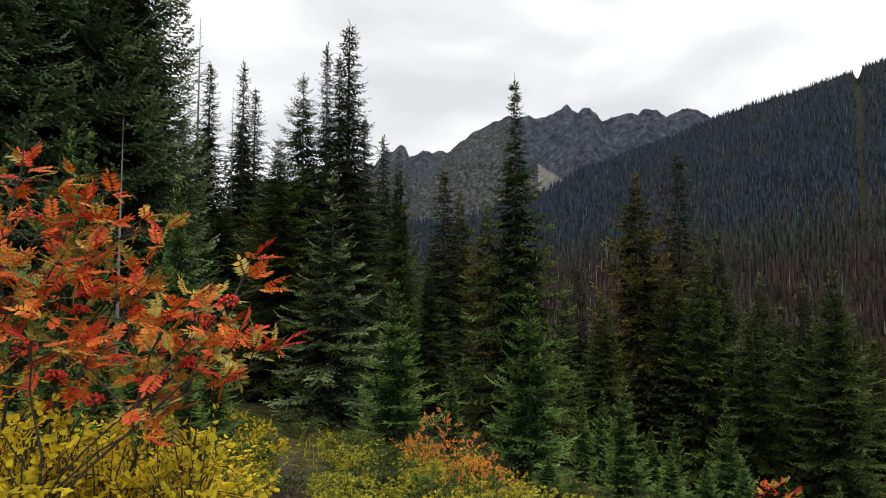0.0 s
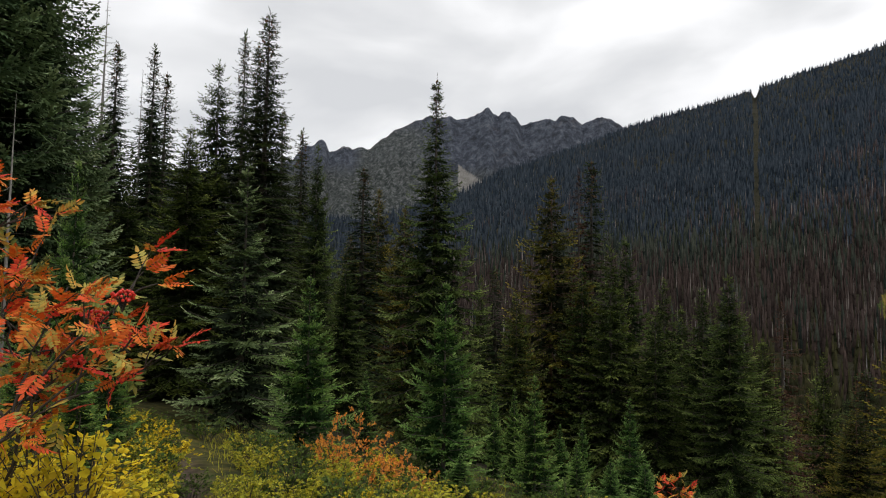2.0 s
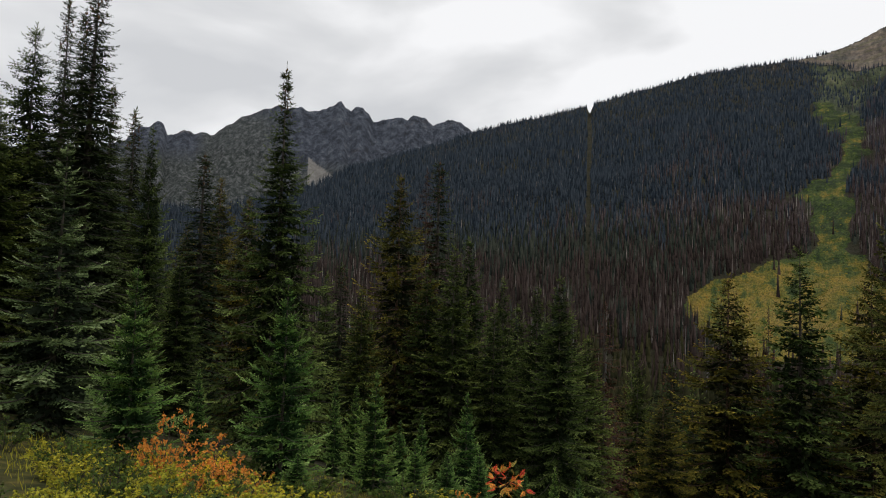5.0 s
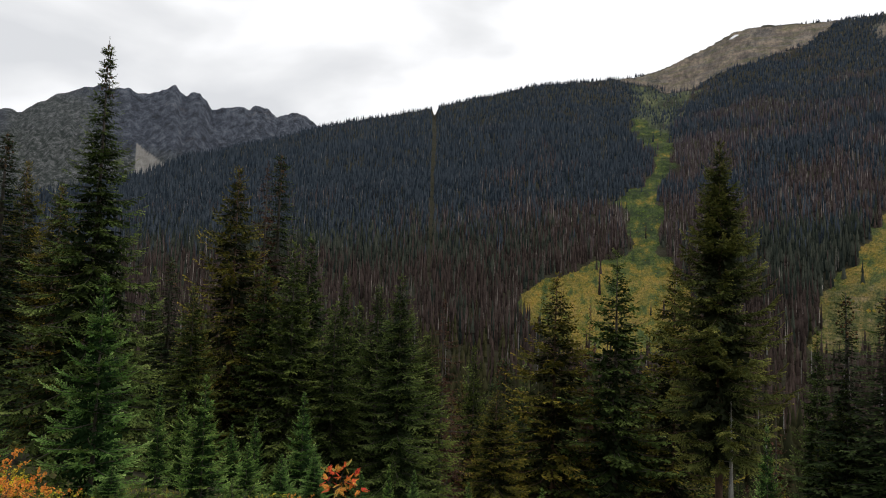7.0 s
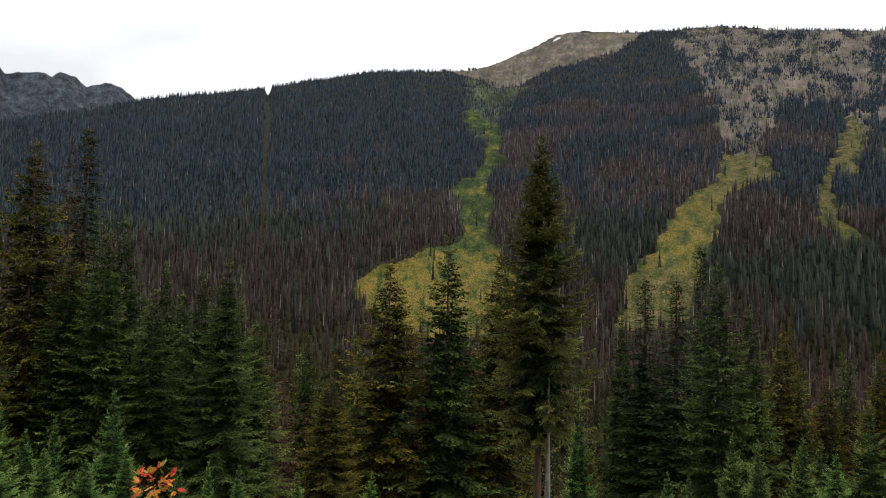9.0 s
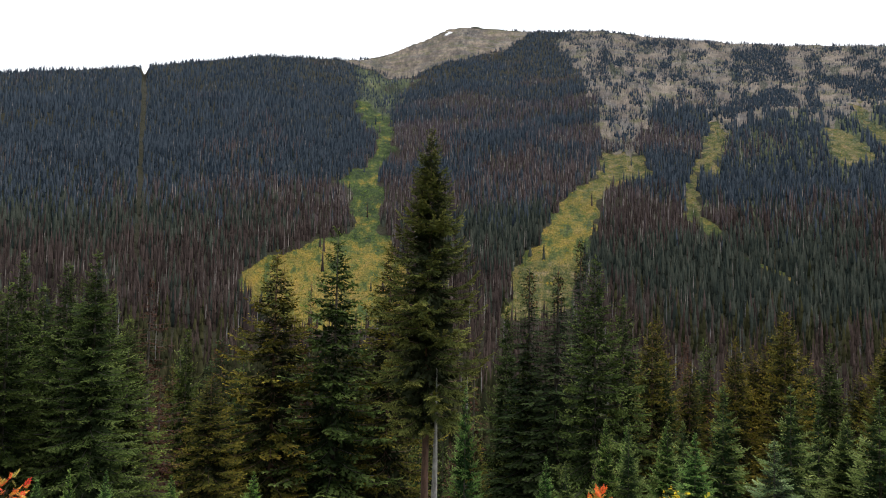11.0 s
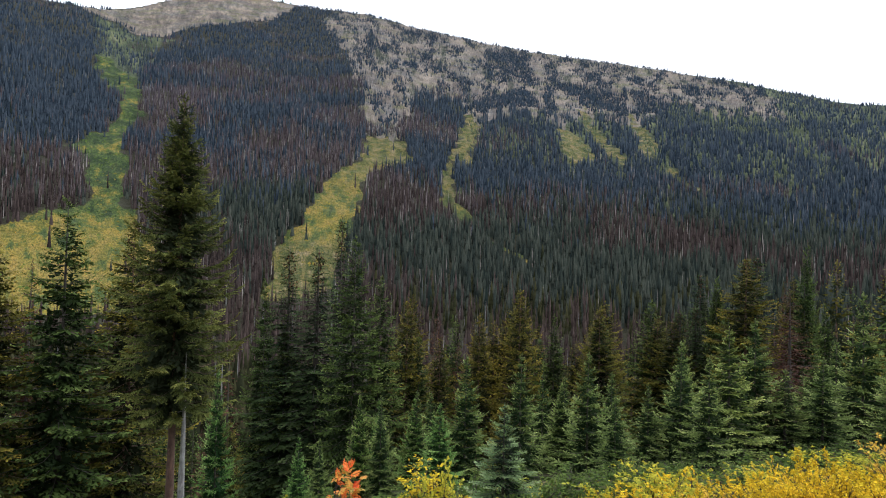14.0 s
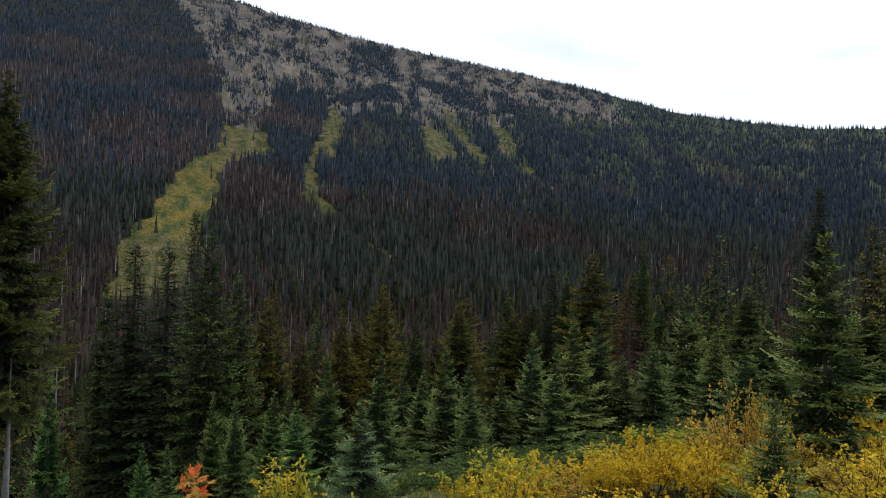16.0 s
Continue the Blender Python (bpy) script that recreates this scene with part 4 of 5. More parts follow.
plant_tree("fir", 19.30, -6.60, -0.46, 0.87)
plant_tree("fir", 22.96, -8.26, -0.29, 0.84)
plant_tree("fir", 18.69, -8.14, -0.02, 0.87)
plant_tree("fir", 16.34, -8.41, 0.63, 0.94)
plant_tree("fir", 20.15, -3.24, -0.20, 0.77)
plant_tree("spire_fir", 16.69, -9.84, 3.99, 0.60)
plant_tree("fir", 8.49, -5.04, 2.27, 0.89)
plant_tree("dead_spruce", 49.28, 10.11, -2.43, 1.13)
plant_tree("spruce", 51.56, 8.81, -2.51, 1.36)
plant_tree("broken_snag", 27.41, 17.14, -2.60, 0.42)
plant_tree("spruce", -9.91, 21.90, 7.13, 1.88)
plant_tree("spruce", -12.42, 22.89, 8.99, 2.26)
plant_tree("spruce", -12.95, 20.26, 8.67, 2.09)
plant_tree("spruce", -10.68, 28.08, 8.8, 1.83)
plant_tree("spruce", -9.78, 30.52, 9.8, 2.23)
plant_tree("spruce", -8.03, 31.02, 8.6, 1.95)
plant_tree("spire_fir", -10.64, 25.95, 8.85, 1.10)
plant_tree("spruce", -3.80, 29.80, 5.25, 1.57)
plant_tree("spruce", -1.99, 29.98, 5.28, 1.44)
plant_tree("young_fir", -5.59, 9.52, 4.12, 0.57)
plant_tree("young_fir", -5.85, 10.52, 4.34, 0.63)
plant_tree("young_fir", -4.62, 11.12, 3.72, 0.63)
plant_tree("young_fir", -3.04, 8.52, 1.31, 0.43)
plant_tree("young_fir", -2.97, 7.48, 0.84, 0.42)
plant_tree("spruce", 10.95, 34.33, 3.78, 1.57)
plant_tree("spruce", 16.39, 32.09, 1.14, 1.57)
plant_tree("spruce", 4.25, 29.74, 1.13, 1.57)
plant_tree("spruce", 17.32, 28.13, 0.72, 1.44)
plant_tree("spruce", 41.19, 46.57, -4.23, 2.16)
plant_tree("spruce", 16.89, 29.69, 0.48, 1.78)
plant_tree("fir", 16.00, -3.12, -0.18, 0.70)
plant_tree("fir", 20.40, 0.17, -1.72, 0.78)
plant_tree("fir", 19.37, -1.21, -1.17, 0.74)
plant_tree("fir", 18.99, 3.89, -1.97, 0.66)
plant_tree("fir", 19.57, -5.76, -0.85, 0.87)
plant_tree("fir", 15.67, -7.53, 0.15, 0.81)
plant_tree("spruce", -7.56, 18.56, 5.30, 1.39)
plant_tree("spruce", -8.54, 18.13, 4.57, 1.39)
plant_tree("spruce", -7.84, 22.73, 4.75, 1.46)
plant_tree("spruce", -8.83, 15.73, 4.17, 1.25)
plant_tree("spruce", -7.29, 25.00, 3.76, 1.36)
plant_tree("broken_snag", -5.66, 11.19, 4.76, 0.11)
plant_tree("yellow_spruce", 52.15, 5.02, -2.30, 1.36)
plant_tree("spruce", 50.35, 2.14, -3.50, 1.48)
plant_tree("yellow_spruce", 48.40, -0.48, -3.49, 1.25)
plant_tree("spruce", 45.30, -10.05, -0.45, 1.36)
plant_tree("yellow_spruce", 53.88, 7.40, -3.91, 1.41)
plant_tree("dead_spruce", 49.69, 8.33, -3.96, 1.22)
plant_tree("spruce", 28.82, -9.67, -1.81, 1.04)
plant_tree("dead_spruce", 51.37, 10.22, -3.55, 1.18)
plant_tree("yellow_spruce", 25.36, 31.15, -3.92, 1.39)
plant_tree("dead_spruce", 25.48, 36.07, -4.60, 1.38)
plant_tree("young_fir", 11.38, 4.68, -1.42, 0.31)
plant_tree("young_fir", 13.07, 2.46, -1.02, 0.57)
plant_tree("young_fir", 7.35, 9.70, -1.67, 0.31)
plant_tree("young_fir", 9.04, 9.58, -1.97, 0.34)
plant_tree("old_spruce", -10.92, 15.60, 12.47, 2.98)
plant_tree("old_spruce", -9.97, 17.39, 12.78, 2.96)
plant_tree("old_spruce", -8.20, 17.19, 9.18, 1.82)
plant_tree("young_fir", -3.63, 6.03, 1.39, 0.43)
plant_tree("young_fir", -3.74, 7.12, 1.11, 0.42)
plant_tree("young_fir", -3.81, 8.20, 1.59, 0.47)
plant_tree("young_fir", -4.39, 6.74, 1.88, 0.49)
plant_tree("fir", 5.85, -3.02, 0.65, 0.40)
plant_tree("pale_fir", 9.85, 0.88, -0.28, 0.51)
plant_tree("young_fir", 4.61, 11.78, -1.33, 0.39)
plant_tree("young_fir", 5.37, 12.00, -1.35, 0.41)
plant_tree("young_fir", 4.19, 12.45, -1.22, 0.45)
plant_tree("young_fir", 5.71, 10.73, -1.52, 0.31)
plant_tree("young_fir", 1.69, 10.99, -1.03, 0.38)
plant_tree("spruce", 6.98, 29.22, 1.66, 1.36)
plant_tree("spruce", 9.79, 28.40, 2.91, 1.36)
plant_tree("spruce", 12.27, 26.31, 1.22, 1.39)
plant_tree("spruce", 16.36, 25.19, -0.06, 1.44)
plant_tree("dead_spruce", 18.63, 27.28, 1.47, 1.29)
plant_tree("spruce", 16.92, -11.34, 0.64, 1.04)
plant_tree("fir", 18.87, -12.02, -0.46, 0.96)
plant_tree("fir", 12.68, -8.68, 0.04, 0.78)
plant_tree("fir", 15.34, -8.17, -0.36, 0.74)
plant_tree("yellow_spruce", 45.05, 11.25, -0.73, 1.44)
plant_tree("yellow_spruce", 46.32, 3.42, -0.09, 1.36)
plant_tree("spruce", 47.43, 1.06, -1.49, 1.31)
plant_tree("yellow_spruce", 44.40, -1.92, -0.76, 1.30)
plant_tree("yellow_spruce", 45.09, -5.68, -1.20, 1.25)
plant_tree("spire_fir", 43.90, -6.89, -0.64, 1.15)
plant_tree("yellow_spruce", 41.22, -10.09, 2.72, 1.54)
plant_tree("dead_spruce", 40.60, -12.32, -0.13, 1.10)
plant_tree("yellow_spruce", 48.01, 6.49, -1.72, 1.34)


# ---- woods filling the valley and covering the slopes beyond ----
def far_woods(name, label, mat, xs, ys, highs, wides, sides, tiers, seed):
    """Many small conifers joined: each a stack of ragged skirts."""
    rng = np.random.default_rng(seed)
    n = len(xs)
    zs = ground_z(xs, ys) - 1.0
    turn = rng.uniform(0, 6.28, n)
    per = tiers * (sides + 1)
    v = np.zeros((n, per, 3), np.float32)
    w = np.arange(sides) * 2 * np.pi / sides
    for t in range(tiers):
        low, tip = t / tiers * 0.95, min(1.0, (t + 1.55) / tiers * 1.0)
        tip = 1.0 if t == tiers - 1 else tip
        rad = wides * (1 - low) ** 0.8
        a = turn[:, None] + w[None] + t * 1.1
        spread = rad[:, None] * rng.uniform(0.55, 1.3, (n, sides))
        at = t * (sides + 1)
        v[:, at, 0], v[:, at, 1], v[:, at, 2] = xs, ys, zs + highs * tip
        v[:, at + 1:at + 1 + sides, 0] = xs[:, None] + np.cos(a) * spread
        v[:, at + 1:at + 1 + sides, 1] = ys[:, None] + np.sin(a) * spread
        v[:, at + 1:at + 1 + sides, 2] = (zs + highs * low)[:, None] + highs[:, None] * rng.uniform(-0.05, 0.05, (n, sides))
    f = []
    for t in range(tiers):
        at = t * (sides + 1)
        for s in range(sides):
            f.append((at, at + 1 + s, at + 1 + (s + 1) % sides))
    f = (np.array(f)[None] + np.arange(n)[:, None, None] * per).reshape(-1, 3)
    ob = new(name, mesh_of(name, v.reshape(-1, 3), f, mat, tip=np.zeros(n * per)))
    return tagged(ob, label, "forest", kind="stuff")


def scatter(seed, r0, r1, a0, a1, area):
    """Random places in a sector of the plan, one on each area."""
    rng = np.random.default_rng(seed)
    n = int(np.radians(a1 - a0) / 2 * (r1 * r1 - r0 * r0) / area)
    r, a = np.sqrt(rng.uniform(r0 * r0, r1 * r1, n)), np.radians(rng.uniform(a0, a1, n))
    return r * np.sin(a), r * np.cos(a), rng


def patches(x, y, size, seed):
    return np.array([noise.noise((p / size, q / size, seed)) + 0.4 * noise.noise((p / size * 3, q / size * 3, seed + 5)) for p, q in zip(x, y)])


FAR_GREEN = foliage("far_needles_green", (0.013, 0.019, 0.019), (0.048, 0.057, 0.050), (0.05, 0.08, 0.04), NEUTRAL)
# bluish distance haze is put into the needle colour of the farther belts
FAR_HAZED = foliage("far_needles_hazed", (0.014, 0.021, 0.031), (0.051, 0.065, 0.084), (0.05, 0.08, 0.06), NEUTRAL)
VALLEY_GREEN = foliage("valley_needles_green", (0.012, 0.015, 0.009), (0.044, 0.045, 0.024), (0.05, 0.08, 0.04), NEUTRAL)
# dead brown with a purplish tint of distance haze put in
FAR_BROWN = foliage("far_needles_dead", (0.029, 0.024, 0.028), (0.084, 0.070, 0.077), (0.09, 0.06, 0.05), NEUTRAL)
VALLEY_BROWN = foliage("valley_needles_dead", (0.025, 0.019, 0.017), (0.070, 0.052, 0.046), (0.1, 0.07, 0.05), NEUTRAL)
FAR_SNAG = foliage("far_dead_wood", (0.09, 0.084, 0.081), (0.28, 0.262, 0.255), (0.3, 0.3, 0.3), NEUTRAL)

FAR_PALE = foliage("far_bleached_wood", (0.22, 0.21, 0.20), (0.46, 0.44, 0.43), (0.4, 0.4, 0.4), NEUTRAL)

green, brown, snag = ([[] for g in range(5)] for store in range(3))
for n, (r0, r1, area) in enumerate(((110, 330, 24), (330, 620, 14), (620, 1000, 19), (1000, 1500, 27), (1500, 2350, 50))):
    x, y, rng = scatter(50 + n, r0, r1, -13 if r0 > 300 else -8, 130, area)
    r, az = np.hypot(x, y), np.degrees(np.arctan2(x, y))
    top_r = np.interp(az, *np.array(RIDGE).T[:2])
    meadow, rock, line = cover(x, y)
    for ahead in (9, 19):
        behind = 1 + ahead / r
        meadow = np.maximum(meadow, cover(x * behind, y * behind)[0])
    keep = (r < top_r + 25) & (~line)
    keep &= ~inside(BOWL, *wobble(x, y)) | (rng.random(len(x)) < 0.3)
    keep &= (meadow < 0.2) | (rng.random(len(x)) < 0.004)
    wooded = patches(x, y, 95, 3.1)
    if r1 > 560:
        band = np.array([noise.noise((a * 0.55 + q * 0.0035, q / 260, 6.0)) + 0.5 * noise.noise((a * 2.1 + q * 0.012, q / 90, 2.0)) for a, q in zip(az, r)])
        keep &= (band < 0.22) | (az < 80) | (r < 560) | (rng.random(len(x)) < 0.45)
    keep &= (rng.random(len(x)) > 0.35 * smooth(75, 95, az) * smooth(650, 900, r))
    keep &= ~((az > 51) & (az < 60.5) & (r > top_r - 130))
    keep &= (rock < 0.5) | (wooded > 0.2 + 0.5 * inside(SUMMIT, *wobble(x, y))) | in_thicket(x, y) & (rng.random(len(x)) < 0.9)
    x, y, r, az, top_r, rock = (q[keep] for q in (x, y, r, az, top_r, rock))
    z = ground_z(x, y)
    u = (r - FOOT) / (top_r - FOOT) + rng.normal(0, 0.05, len(r))
    death = patches(x, y, 170, 9.0) * (0.9 - 0.4 * smooth(60, 35, az)) + 0.42 * np.exp(-((u - 0.10) / 0.16) ** 2) + 0.30 * np.exp(-((u - 0.42) / 0.16) ** 2) * smooth(44, 62, az) - 0.2 + 0.2 * smooth(62, 40, az) * smooth(0.4, 0.15, u) - 0.08 * smooth(45, 30, az) * smooth(0.3, 0.5, u) - 0.25 * smooth(76, 92, az) * smooth(0.15, 0.35, u) + 0.10 * smooth(0.66, 0.4, u) * smooth(24, 38, az) * smooth(82, 74, az) + 0.14 * smooth(0.6, 0.4, u) * smooth(48, 54, az) * smooth(70, 62, az) - 0.5 * smooth(300, 220, r) * smooth(66, 56, az) - 0.12 * smooth(72, 80, az) * smooth(0.3, 0.15, u)
    die = rng.random(len(x)) < smooth(-0.15, 0.55, death)
    high = rng.uniform(9, 20, len(x)) * (1 - 0.15 * np.clip(u, 0, 1)) * (1 - 0.35 * rock) * np.where(r > 1250, 0.82, 1.0)
    bare = (rng.random(len(x)) < (0.04 + 0.15 * die) * (0.6 if n < 2 else 1.0) + 0.2 * (rock > 0.5))
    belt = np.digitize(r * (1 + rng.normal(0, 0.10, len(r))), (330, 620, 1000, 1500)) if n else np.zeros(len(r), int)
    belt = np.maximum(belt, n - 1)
    for store, sel in ((green, ~die & ~bare), (brown, die & ~bare), (snag, bare)):
        for g in range(5):
            on = sel & (belt == g)
            store[g].append((x[on], y[on], high[on], rng.uniform(0.8, 1.2, on.sum())))
# from the third belt out, the needle colours that hold haze
for n, stands in enumerate(green):
    x, y, high, k = (np.concatenate(q) for q in zip(*stands))
    far_woods("spruce_forest", "dense dark green conifer forest on the slopes", (VALLEY_GREEN, FAR_GREEN, FAR_HAZED, FAR_HAZED, FAR_HAZED)[n], x, y, high, high * 0.09 * k + 0.25 + 0.35 * (n == 4), 6 if n < 1 else 4, 4 if n < 1 else 2 if n < 3 else 1, n)
for n, stands in enumerate(brown):
    x, y, high, k = (np.concatenate(q) for q in zip(*stands))
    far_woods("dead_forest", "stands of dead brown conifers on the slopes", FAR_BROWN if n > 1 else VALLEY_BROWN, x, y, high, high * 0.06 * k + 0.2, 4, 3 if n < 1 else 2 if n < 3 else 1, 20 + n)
for n, stands in enumerate(snag):
    x, y, high, k = (np.concatenate(q) for q in zip(*stands))
    far_woods("dead_trunks", "bare grey dead trunks among the forest", FAR_SNAG, x, y, high * 0.95, 0.16 + 0.16 * k * (1 + n * 0.25), 3, 1, 40 + n)

# trees of the valley floor, between the near hillside and the far slopes
x, y, rng = scatter(7, 62, 125, -12, 128, 34)
for p, q in zip(x, y):
    if rng.random() < 0.55:
        z = float(ground_z(p, q))
        plant_tree(("spruce", "yellow_spruce", "dead_spruce")[int(rng.choice(3, p=(0.52, 0.36, 0.12)))], p, q, z + rng.uniform(10, 19), rng.uniform(1.2, 1.9), "valley trees")

# a belt of olive and brown spruces below the young firs
for a0, a1, r0, r1, area, lo, hi, wide in ((68, 116, 44, 61, 17, 8.5, 13.5, 1.0), (26, 68, 46, 61, 15, 10.5, 15.5, 1.45)):
    x, y, rng = scatter(8 + a0, r0, r1, a0, a1, area)
    for p, q in zip(x, y):
        z = float(ground_z(p, q))
        plant_tree(("spruce", "yellow_spruce", "dead_spruce", "spire_fir")[int(rng.choice(4, p=(0.30, 0.38, 0.12, 0.20)))], p, q, z + rng.uniform(lo, hi), rng.uniform(wide * 0.8, wide * 1.2), "valley trees")

# autumn bushes dotted over the avalanche meadows
x, y, rng = scatter(77, 280, 1500, 30, 92, 45)
meadow, rock, line = cover(x, y)
on = (meadow > 0.7) & ((np.degrees(np.arctan2(x, y)) < 74) | (rng.random(len(x)) < 0.35))
x, y = x[on], y[on]
tint = 1.5 * patches(x, y, 75, 21.0) + 0.5 * (golden(x, y) - 0.45) + rng.normal(0, 0.15, len(x))
FAR_GOLD = foliage("far_bush_gold", (0.11, 0.092, 0.020), (0.24, 0.185, 0.036), (0.3, 0.2, 0.05), NEUTRAL)
FAR_LIME = foliage("far_bush_green", (0.028, 0.050, 0.014), (0.088, 0.125, 0.030), (0.1, 0.12, 0.04), NEUTRAL)
FAR_AMBER = foliage("far_bush_amber", (0.20, 0.10, 0.02), (0.40, 0.20, 0.04), (0.3, 0.15, 0.05), NEUTRAL)
for mat, sel, label in ((FAR_AMBER, (tint > 0.95) & (np.hypot(x, y) < 620), "amber autumn bushes on the avalanche meadows"), (FAR_GOLD, tint > 0.12, "golden autumn bushes on the avalanche meadows"), (FAR_LIME, tint <= 0.12, "green bushes on the avalanche meadows")):
    m = int(sel.sum())
    far_woods("meadow_bushes", label, mat, x[sel], y[sel], rng.uniform(1.0, 2.2, m), rng.uniform(1.0, 2.4, m), 5, 1, 90)

# pale brush between the trees of the far shoulder
x, y, rng = scatter(83, 560, 1750, 80, 116, 55)
r, az = np.hypot(x, y), np.degrees(np.arctan2(x, y))
band = np.array([noise.noise((a * 0.55 + q * 0.0035, q / 260, 6.0)) + 0.5 * noise.noise((a * 2.1 + q * 0.012, q / 90, 2.0)) for a, q in zip(az, r)])
sel = (band + rng.normal(0, 0.12, len(x)) > 0.28) & (r < np.interp(az, *np.array(RIDGE).T[:2]) - 120) & (cover(x, y)[1] < 0.5)
x, y = x[sel], y[sel]
m = len(x)
FAR_SCRUB = foliage("far_scrub_grey_green", (0.040, 0.053, 0.034), (0.110, 0.125, 0.072), (0.15, 0.15, 0.08), NEUTRAL)
far_woods("shoulder_brush", "pale grey-green brush between conifers on the far shoulder", FAR_SCRUB, x, y, rng.uniform(3.5, 8, m), rng.uniform(1.4, 2.8, m), 5, 1, 91)

# stunted trees on the rock face
x, y, rng = scatter(31, 900, 2350, 62, 112, 20)
meadow, rock, line = cover(x, y)
r, az = np.hypot(x, y), np.degrees(np.arctan2(x, y))
sel = (rock > 0.5) & (meadow < 0.2) & (r < np.interp(az, *np.array(RIDGE).T[:2]) + 10)
sel &= ~inside(SUMMIT, *wobble(x, y))
x, y = x[sel], y[sel]
streak = np.array([noise.noise((math.atan2(p, q) * 1400 / 26, math.hypot(p, q) / 150, 4.0)) + 0.6 * noise.noise((math.atan2(p, q) * 1400 / 9, math.hypot(p, q) / 50, 8.0)) for p, q in zip(x, y)])
sel = (streak + rng.normal(0, 0.2, len(x)) > 0.2) | in_thicket(x, y)
m = int(sel.sum())
far_woods("stunted_forest", "small dark conifers scattered over the rock face", FAR_HAZED, x[sel], y[sel], rng.uniform(5, 11, m), rng.uniform(0.9, 1.7, m), 4, 1, 95)
sel = ~sel & (rng.random(len(x)) < 0.15)
m = int(sel.sum())
far_woods("dead_trunks", "bare grey dead trunks on the rock face", FAR_SNAG, x[sel], y[sel], rng.uniform(5, 11, m), np.full(m, 0.4), 3, 1, 96)

# bleached trunks along the skyline
rng = np.random.default_rng(61)
n = 900
az = np.concatenate([rng.uniform(79, 97, n), rng.uniform(99, 104, 60)])
n = len(az)
r = np.interp(az, *np.array(RIDGE).T[:2]) - 70 * rng.random(n) ** 1.5 + 6
sel = np.array([noise.noise((v * 0.9, 3.0, 1.0)) for v in az]) + rng.normal(0, 0.25, n) > -0.12
az, r = np.radians(az[sel]), r[sel]
m = len(az)
far_woods("dead_trunks", "bleached dead trunks along the ridge", FAR_PALE, r * np.sin(az), r * np.cos(az), rng.uniform(8, 15, m), rng.uniform(0.25, 0.45, m), 3, 1, 97)


# ---- shrubs ----
def shrub(seed, high, wide, stems, shoots, leaves, leaf, broad=0.45, lean=0.6, fine=False, flat=0.95):
    """Stems with side shoots, and folded leaves along the shoots, as arrays."""
    rng = np.random.default_rng(seed)
    wood, out = [], []
    for s in range(stems):
        turn, k = rng.uniform(0, 6.28), rng.uniform(0.15, 1.0) ** 0.6
        end = np.array([np.cos(turn) * wide * k, np.sin(turn) * wide * k, high * (1.08 - 0.45 * k * k) * rng.uniform(0.75, 1.05)])
        foot = np.array([np.cos(turn), np.sin(turn), 0]) * wide * 0.22 * k
        s01 = np.linspace(0, 1, 6)[:, None]
        line = foot + (end - foot) * np.column_stack([s01[:, 0] ** 1.4, s01[:, 0] ** 1.4, s01[:, 0]]) + np.cumsum(rng.normal(0, 0.02 * high, (6, 3)), 0) * s01
        line[0, 2] = -0.1
        wood.append(tube(line, np.linspace(0.011, 0.003, 6) * (0.5 + 0.5 * high), 4))
        for b in range(shoots):
            h = rng.uniform(0.3, 1.0)
            root = np.array([np.interp(h, s01[:, 0], line[:, c]) for c in range(3)])
            way = unit(unit(end - foot) * rng.uniform(0.3, 1.0) + rng.normal(0, lean, 3) + np.array([0, 0, 0.35]))
            size = high * rng.uniform(0.14, 0.34)
            sprig = root + way * size * np.linspace(0, 1, 3)[:, None]
            wood.append(tube(sprig[::2], [0.004, 0.0015], 3))
            q = rng.uniform(0.05, 1.0, leaves) ** 0.6
            base = root + way * (size * q)[:, None]
            dirs = unit((way * 0.5 + rng.normal(0, 0.8, (leaves, 3))) * np.array([1, 1, flat]) + np.array([0, 0, -0.1]))
            side = unit(np.cross(dirs, rng.normal(0, flat, (leaves, 3)) + np.array([0, 0, 1.6 - flat])))
            length = leaf * rng.uniform(0.6, 1.25, leaves)
            out.append((blades if fine else ovals)(base, dirs, side, length, length * broad * 0.5, np.clip(q * 0.7 + rng.uniform(-0.3, 0.3, leaves), 0, 1)))
    return join(wood), join(out)


SHRUBS = {}


def shrub_kind(name, label, category, mat, size, variants, single=0, **shape):
    made = []
    for v in range(variants):
        wood, leaf = shrub(300 + 7 * v + len(name) * 3, *size, **shape)
        one = []
        if single:
            v6, t6 = leaf[0].reshape(-1, 6, 3), leaf[2].reshape(-1, 6)
            outer = np.argsort(-np.hypot(v6[:, 0, 0], v6[:, 0, 1]) - v6[:, 0, 2])[:single]
            one = [mesh_of("leaf", v6[q], np.array([[0, 1, 2, 3], [0, 3, 4, 5]]), mat, tip=t6[q]) for q in outer]
            rest = np.setdiff1d(np.arange(len(v6)), outer)
            i = np.arange(len(rest))[:, None] * 6
            thin = mesh_of("foliage", v6[rest].reshape(-1, 3), np.concatenate([i + np.array([[0, 1, 2, 3]]), i + np.array([[0, 3, 4, 5]])]), mat, tip=t6[rest].ravel())
        made.append((mesh_of("branchwork", wood[0], wood[1], STEM), mesh_of("foliage", leaf[0], leaf[1], mat, tip=leaf[2]), one, thin if single else None))
    SHRUBS[name] = (label, category, size, made, [0])


